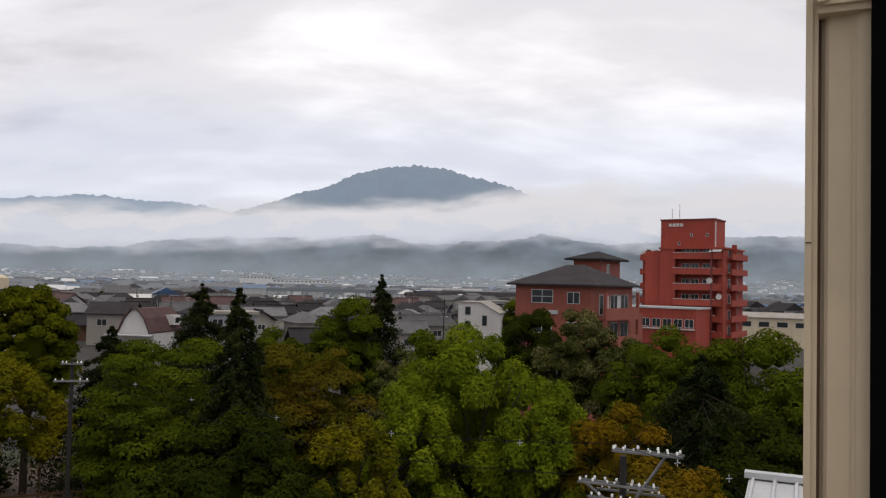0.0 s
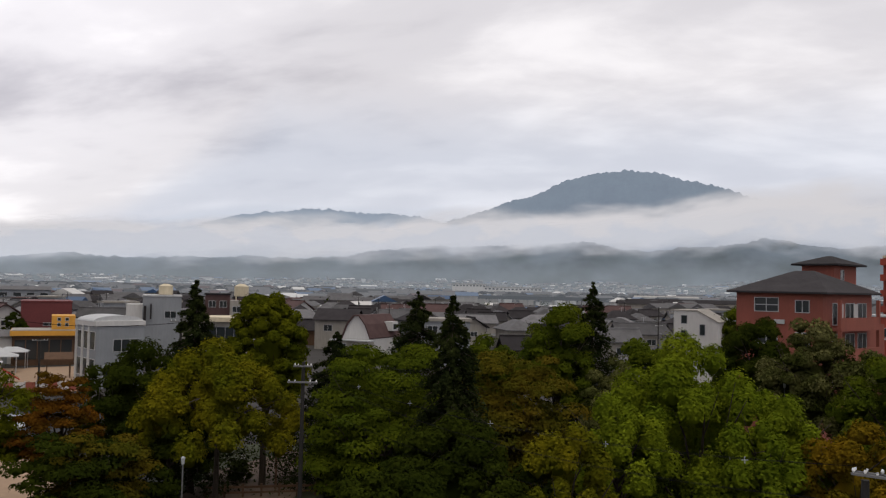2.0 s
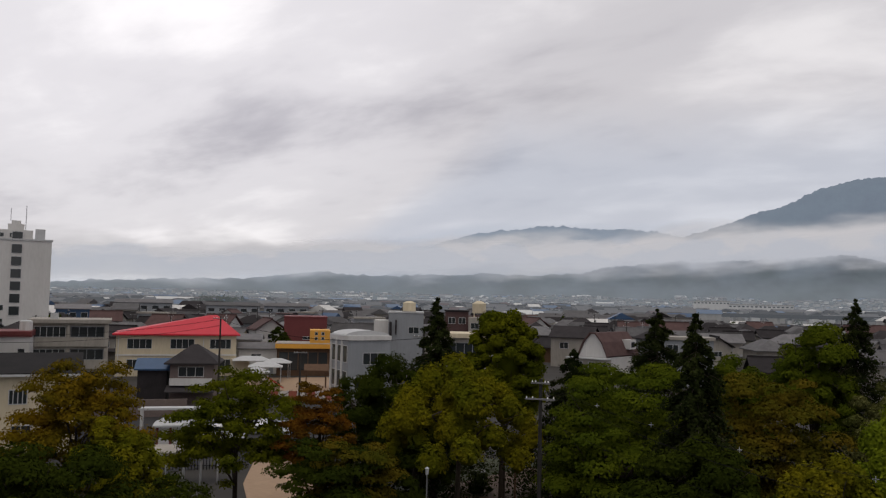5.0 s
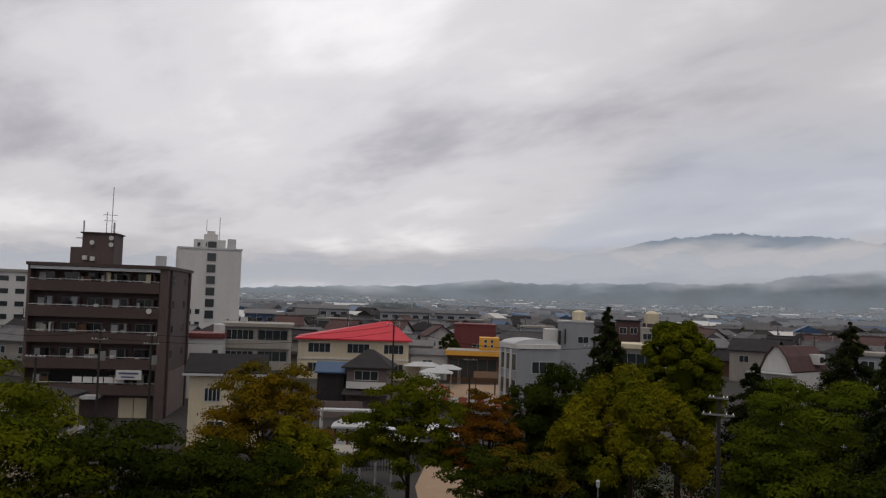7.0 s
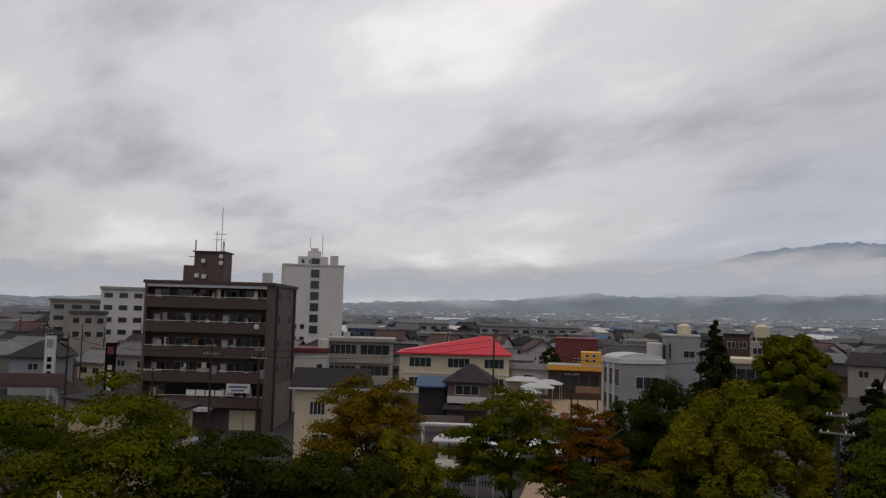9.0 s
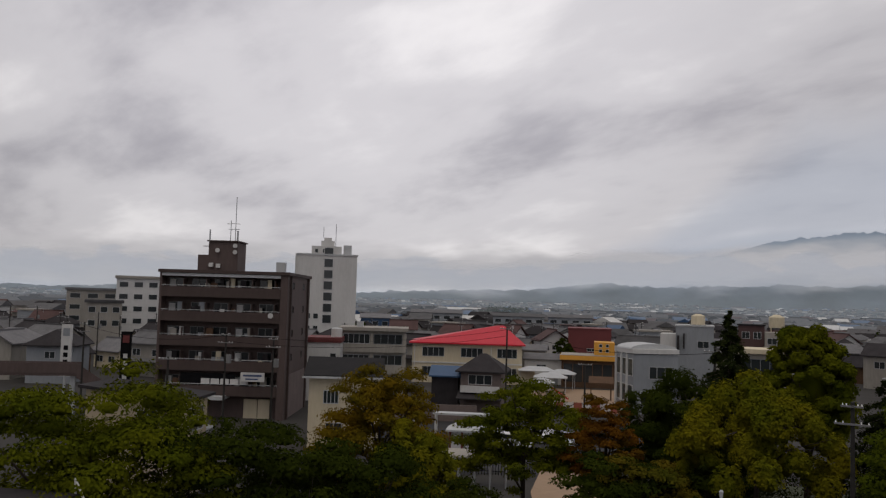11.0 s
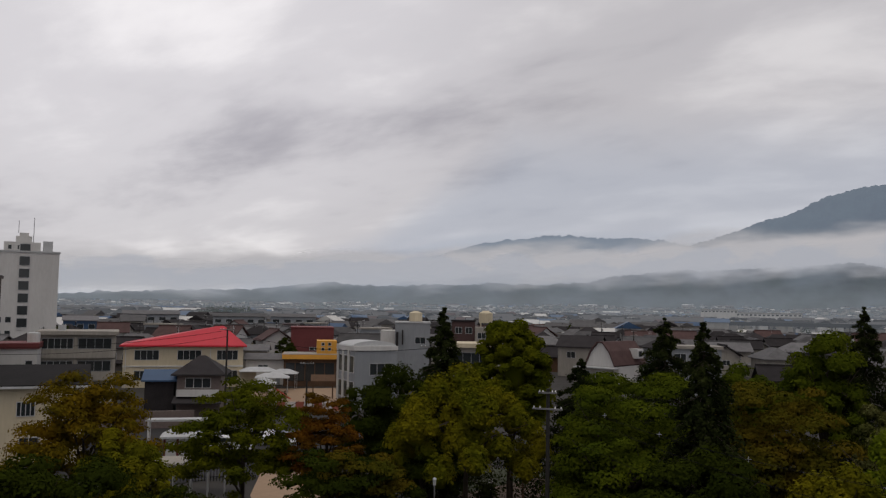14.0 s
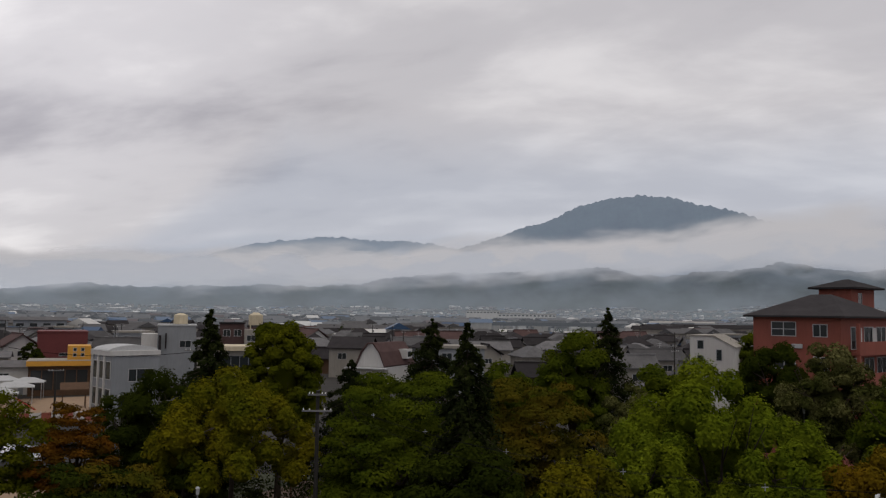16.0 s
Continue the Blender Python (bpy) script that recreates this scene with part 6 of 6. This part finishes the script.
def crown_mesh(name, style, r, h, base, leaves, leaf, seed):
    """Leaf sprays on the domes of many clumps that stand round an uneven crown, with deep gaps between them."""
    rnd = np.random.RandomState(seed)
    count, size, stretch, pointed, outer, heart, tiers = STYLES[style]
    zc, zr = base + (h - base) * 0.42, (h - base) * 0.58
    cs, ss = [], []
    turn0 = rnd.uniform(0, 6.28)
    for i in range(count):
        zz = 0.98 - 1.62 * (i + 0.5) / count
        if tiers:
            zz = 0.84 - 1.42 * (int((0.98 - zz) / 1.62 * tiers) + 0.5) / tiers + rnd.uniform(-0.05, 0.05)
        aa = turn0 + 2.39996 * i + rnd.uniform(-0.25, 0.25)
        q = np.array([math.cos(aa) * math.sqrt(1 - zz * zz), math.sin(aa) * math.sqrt(1 - zz * zz), zz]) + rnd.normal(0, 0.05, 3)
        q /= np.linalg.norm(q)
        k = rnd.uniform(0.88, 1.06) if rnd.rand() < outer else rnd.uniform(0.5, 0.78)
        bulge = 1.0 + 0.2 * noise.noise(Vector(q * 1.7) + Vector((seed, 0, 0)))
        wide = (1.0 - pointed * max(0.0, q[2])) * bulge
        cs.append((q[0] * r * k * wide, q[1] * r * k * wide, zc + q[2] * zr * k * bulge))
        ss.append(size * (r * r * max(zr, 0.7 * r)) ** (1 / 3) * rnd.uniform(0.65, 1.35))
    cs, ss = np.array(cs), np.array(ss)
    which = rnd.choice(count, leaves, p=ss ** 2 / (ss ** 2).sum())
    q = rnd.normal(0, 1, (leaves, 3))
    q /= np.linalg.norm(q, axis=1)[:, None]
    q[:, 2] = np.where(q[:, 2] < -0.2, -q[:, 2], q[:, 2])
    rad = np.where(rnd.rand(leaves) < 0.88, rnd.uniform(0.84, 1.04, leaves), rnd.uniform(0.95, 1.2, leaves))[:, None]
    if style == "airy":
        rad = rnd.uniform(0.45, 1.3, (leaves, 1))
    lump = np.array([noise.noise(Vector(v)) for v in (q * 2.3 + cs[which])])[:, None]
    centres = cs[which] + q * rad * (1.0 + 0.22 * lump) * ss[which][:, None] * np.array(stretch)
    flat = np.hypot(centres[:, 0], centres[:, 1])
    sx = r / np.percentile(flat, 97)
    top = np.percentile(centres[:, 2], 99.7)
    sz = (h - base * 0.6) / (top - base * 0.6)

    def settle(p):
        p[:, :2] *= sx
        p[:, 2] = np.maximum(base * 0.6 + (p[:, 2] - base * 0.6) * sz, 0.15)
        return p

    centres, hearts = settle(centres), settle(cs.copy())
    cores = [(c, np.array(stretch) * k * heart * np.array((sx, sx, sz))) for c, k in zip(hearts, ss)]
    if style in ("round", "dense"):
        cores.append((np.array((0, 0, zc)), np.array((r * 0.42, r * 0.42, zr * 0.42))))
    sizes = leaf * rnd.uniform(0.6, 1.35, leaves)
    return leaf_mesh(name, centres, sizes, q, rnd, 0.34, cores)


def trunk_mesh(bm, h, r, base, lean, rnd, forks=7):
    top = Vector((lean * 0.4, lean * 0.2, base + (h - base) * 0.45))
    foot_r = 0.035 * h * 0.55
    mid = Vector((lean * 0.2, 0, base * 0.6))
    rod(bm, (0, 0, -0.1), mid, foot_r, foot_r * 0.8, 9)
    rod(bm, mid, top, foot_r * 0.8, foot_r * 0.4, 9)
    return top, mid, foot_r


def tree(az, d, h, r, style, leaf_m, words, leaves=9000, leaf=0.34, base=None, seed=None, group=""):
    seed = int(abs(az) * 37 + d) if seed is None else seed
    rnd = random.Random(seed)
    base = h * (0.26 if style == "airy" else 0.14) if base is None else base
    base = max(base, h - 2.5 * r)
    t = thing("tree", P(az, d), rnd.uniform(0, 360), words, "tree", group or "park trees")
    bm = bmesh.new()
    top, mid, fr = trunk_mesh(bm, h, r, base, rnd.uniform(-0.6, 0.6), rnd)
    tr = part("trunk", bm, M["bark"], t)
    for i in range(9):
        a = 2 * math.pi * i / 9 + rnd.uniform(-0.3, 0.3)
        s = rnd.uniform(0.1, 1.0)
        a0 = mid.lerp(top, s)
        k = rnd.uniform(0.55, 0.85)
        end = Vector((math.cos(a) * r * k, math.sin(a) * r * k, base + (h - base) * rnd.uniform(0.35, 0.85)))
        kink = a0.lerp(end, 0.5) + Vector((0, 0, 0.08 * h))
        lb = bmesh.new()
        rod(lb, a0, kink, fr * 0.42, fr * 0.25, 6)
        rod(lb, kink, end, fr * 0.25, fr * 0.07, 6)
        rod(lb, kink, end + Vector((rnd.uniform(-1, 1), rnd.uniform(-1, 1), rnd.uniform(0.2, 1.2))) * r * 0.22, fr * 0.18, fr * 0.05, 5)
        part("limb", lb, M["bark"], tr)
    me = crown_mesh("crown", style, r, h, base, leaves, leaf, seed)
    me.materials.append(leaf_m)
    cr = new("crown", me)
    cr.parent = t
    return t


def conifer(az, d, h, r, words, seed, droop=0.35, leaf_m=None, leaves=34000):
    t = thing("conifer", P(az, d), seed * 31, words, "tree", "park conifers")
    rnd = np.random.RandomState(seed)
    part("trunk", rods(((0, 0, -0.1), (0, 0, h * 0.98), 0.02 * h, 0.02, 8)), M["bark"], t)
    cs, ns, sz = [], [], []
    tiers = 30
    lb = bmesh.new()
    per = leaves // (tiers * 8)
    for i in range(tiers):
        s = i / (tiers - 1)
        for j in range(8):
            z = h * min(0.99, 0.12 + 0.87 * (s + rnd.uniform(-0.02, 0.02)))
            rr = 1.75 * r * (1 - s) ** 0.9 * rnd.uniform(0.7, 1.15) + 0.1
            a = rnd.uniform(0, 2 * math.pi)
            ln = rr * rnd.uniform(0.7, 1.15)
            tip = np.array([math.cos(a) * ln, math.sin(a) * ln, z - droop * ln])
            rod(lb, (0, 0, z), tuple(tip), 0.03, 0.008, 4)
            u = rnd.rand(per) ** 0.55
            p = np.array([0, 0, z])[None] * (1 - u[:, None]) + tip[None] * u[:, None]
            p += rnd.normal(0, 0.03 + 0.055 * rr, (per, 3)) + np.array([0, 0, -0.1 * rr])
            sz.append(np.full(per, 0.10 + 0.07 * min(rr, 1.4)))
            cs.append(p)
            ns.append(np.tile(np.array([math.cos(a) * 0.5, math.sin(a) * 0.5, 0.4]), (per, 1)))
    part("branch", lb, M["bark"], t)["kind"] = "stuff"
    cs, ns = np.concatenate(cs), np.concatenate(ns)
    me = leaf_mesh("needles", cs, np.concatenate(sz) * rnd.uniform(0.6, 1.4, len(cs)), ns, rnd, 0.7)
    me.materials.append(leaf_m or L["pine"])
    ob = new("needles", me)
    ob.parent = t
    return t


G = "full-crowned park tree with "
TREES = [
    (-2.6, 45, 12.1, 5.3, "lobed", "light", G + "bright green clumped foliage", 31000, 0.26),
    (-7.6, 42, 9.6, 2.8, "lobed", "light", G + "bright green clumped foliage", 9000, 0.26),
    (2.4, 41, 9.4, 2.8, "lobed", "light", G + "bright green clumped foliage", 9000, 0.26),
    (5.9, 37, 8.6, 2.8, "lobed", "yellow", G + "yellow-green foliage", 9000, 0.24),
    (9.4, 52, 10.3, 4.4, "layered", "olive", G + "olive-brown foliage", 14000, 0.30),
    (6.6, 72, 13.0, 3.7, "round", "mid", G + "dense green foliage", 10000, 0.34),
    (10.8, 66, 10.6, 3.4, "round", "mid", G + "dense green foliage", 9000, 0.34),
    (18.2, 48, 10.9, 4.6, "layered", "mid", G + "layered green foliage", 18000, 0.28),
    (13.6, 40, 8.2, 3.6, "round", "deep", G + "dark green foliage", 10000, 0.28),
    (26.3, 61, 13.6, 3.2, "dense", "fresh", G + "dense rounded green foliage", 17000, 0.32),
    (29.3, 50, 11.0, 4.6, "lobed", "yellow", G + "yellow-green clumped foliage", 17000, 0.27),
    (34.7, 62, 10.2, 3.8, "round", "deep", G + "dark green foliage", 11000, 0.30),
    (32.2, 58, 9.4, 3.0, "round", "deep", G + "dark green foliage", 8000, 0.30),
    (38.9, 50, 9.3, 2.3, "airy", "rust", G + "rust-tinted foliage", 8000, 0.26),
    (36.2, 45, 6.9, 2.6, "layered", "olive", G + "rust and green foliage", 7000, 0.26),
    (38.0, 44, 6.9, 2.9, "layered", "deep", G + "dark green foliage", 8000, 0.26),
    (44.2, 53, 9.8, 4.2, "airy", "fresh", G + "airy green foliage", 15000, 0.28),
    (53.9, 50, 10.5, 3.9, "airy", "gold", G + "golden-green foliage", 17000, 0.27),
    (51.5, 46, 8.0, 2.6, "round", "yellow", G + "golden-green foliage", 7000, 0.27),
    (72.6, 35, 11.6, 4.8, "layered", "fresh", G + "layered yellow-green foliage", 18000, 0.24),
    (68.8, 33, 9.9, 3.7, "layered", "fresh", G + "layered green foliage", 10000, 0.24),
    (63.6, 34, 9.5, 3.8, "layered", "deep", G + "layered green foliage", 11000, 0.24),
    (58.8, 35, 9.3, 3.6, "layered", "deep", G + "dark green foliage", 10000, 0.24),
    (55.0, 36, 8.5, 3.2, "layered", "deep", G + "dark green foliage", 9000, 0.24),
    (47.6, 43, 5.6, 2.4, "airy", "deep", G + "sparse dark foliage", 3500, 0.26),
    (-15.2, 56, 11.8, 4.8, "round", "mid", G + "dense green foliage", 15000, 0.30),
    (-20.2, 54, 12.0, 4.9, "round", "mid", G + "dense green foliage", 15000, 0.30),
    (-25.5, 50, 11.2, 4.8, "round", "mid", G + "dense green foliage", 10000, 0.34),
    (-20.5, 44, 8.3, 3.6, "round", "deep", G + "dark green foliage", 12000, 0.30),
    (-22.5, 40, 7.8, 3.6, "round", "deep", G + "dark green foliage", 9000, 0.30),
    (-9.4, 66, 12.6, 3.7, "round", "grey", G + "pale flower clusters among green leaves", 10000, 0.32),
    (-12.6, 64, 10.6, 2.8, "round", "grey", G + "pale flower clusters among green leaves", 6000, 0.32),
    (-6.3, 70, 12.4, 3.4, "round", "deep", G + "dark green foliage", 9000, 0.34),
    (-12.0, 41, 8.9, 2.6, "round", "gold", G + "orange-tinged foliage", 8000, 0.26),
    (-15.8, 35, 7.3, 3.0, "round", "gold", G + "orange-tinged foliage", 8000, 0.26),
    (2.6, 60, 9.6, 2.4, "round", "grey", G + "pale flower clusters among green leaves", 6000, 0.30),
    (20.9, 54, 8.0, 2.2, "round", "deep", G + "dark green foliage", 7000, 0.28),
    (0.5, 66, 10.6, 3.6, "round", "mid", G + "dense green foliage", 8000, 0.34),
    (20.0, 68, 9.2, 3.4, "round", "mid", G + "dense green foliage", 8000, 0.34),
    (9.5, 36, 6.8, 3.2, "round", "deep", G + "dark green foliage", 9000, 0.28),
    (17.5, 37, 6.4, 3.2, "round", "deep", G + "dark green foliage", 9000, 0.28),
    (-4.8, 114, 12.6, 3.6, "round", "mid", G + "dense green foliage", 6000, 0.42),
    (41.5, 176, 7.8, 2.2, "round", "deep", G + "dark green foliage", 3000, 0.42),
]
# crowns that begin high over the sandy path
HIGH = {29.3: 4.8, 26.3: 5.4, 44.2: 3.2}
for az, d, h, r, style, m, words, leaves, leaf in TREES:
    tree(az, d, h, r, style, L[m], words, int(leaves * 2.7), leaf * 0.62, base=HIGH.get(az))
for az, d, h, r, seed, words in ((4.2, 75, 15.2, 2.9, 3, "tall dark pointed conifer in the park"), (13.7, 43, 14.1, 2.5, 4, "tall dark conifer with drooping boughs"), (16.1, 65, 14.1, 3.7, 5, "broad dark conifer before the roofs"),
                                 (21.6, 62, 11.0, 3.4, 6, "short dark conifer before the barn house"), (30.9, 60, 14.6, 3.0, 7, "tall sparse conifer with spreading boughs"), (-17.4, 45, 11.2, 4.6, 8, "dark pine standing among park trees")):
    conifer(az, d, h, r, words, seed, 0.55 if seed == 4 else 0.3)
rnd = random.Random(33)
bushes = []
for i in range(70):
    az, d = rnd.uniform(-27, 66), rnd.uniform(31, 66)
    if (21 < az < 33 and d > 36) or (37.5 < az < 48.5 and d > 48) or (az > 48 and d > 46):
        continue
    k = i % 5
    if k >= len(bushes):
        bushes.append(tree(az, d, rnd.uniform(3.4, 5.2), rnd.uniform(1.9, 2.8), "round", L["deep"], "low dark green bushy undergrowth tree", 6500, 0.2, group="undergrowth"))
    else:
        q = P(az, d)
        copy_thing(bushes[k], pose(q.x, q.y, 0, 0, 0, rnd.uniform(0, 360)))
sh = thing("shrub", P(27.8, 63), 0, "clipped dark rounded shrub beside the path", "shrub")
me = crown_mesh("foliage", "round", 0.9, 1.5, 0.0, 1500, 0.18, 9)
me.materials.append(L["deep"])
fo = new("foliage", me)
fo.parent = sh
rnd = random.Random(21)


def grove():
    """Tree tops scattered among the far houses: one mass."""
    r = np.random.RandomState(4)
    top = thing("town_trees", (0, 0, 0), 0, "scattered dark trees among the far roofs", "trees", kind="stuff")
    cs, ns, ss = [], [], []
    for i in range(210):
        d = r.uniform(230, 1500)
        q = P(r.uniform(-24, 84), d)
        hh, rr, n = r.uniform(5, 9), r.uniform(2, 4.5), 130
        if i > 160:
            q, hh, rr = P(r.uniform(43.9, 47.2), r.uniform(560, 600)), r.uniform(10.5, 13.5), 2.2
        v = r.normal(0, 1, (n, 3))
        v /= np.linalg.norm(v, axis=1)[:, None]
        cs.append(np.array([q.x, q.y, hh * 0.55])[None] + v * np.array([rr, rr, hh * 0.5]) * r.uniform(0.6, 1.05, (n, 1)))
        ns.append(v)
        ss.append(np.full(n, 1.1) * r.uniform(0.6, 1.3, n))
    me = leaf_mesh("crowns", np.concatenate(cs), np.concatenate(ss), np.concatenate(ns), r)
    me.materials.append(L["deep"])
    ob = new("crowns", me)
    ob.parent = top
    ob["kind"] = "stuff"


grove()
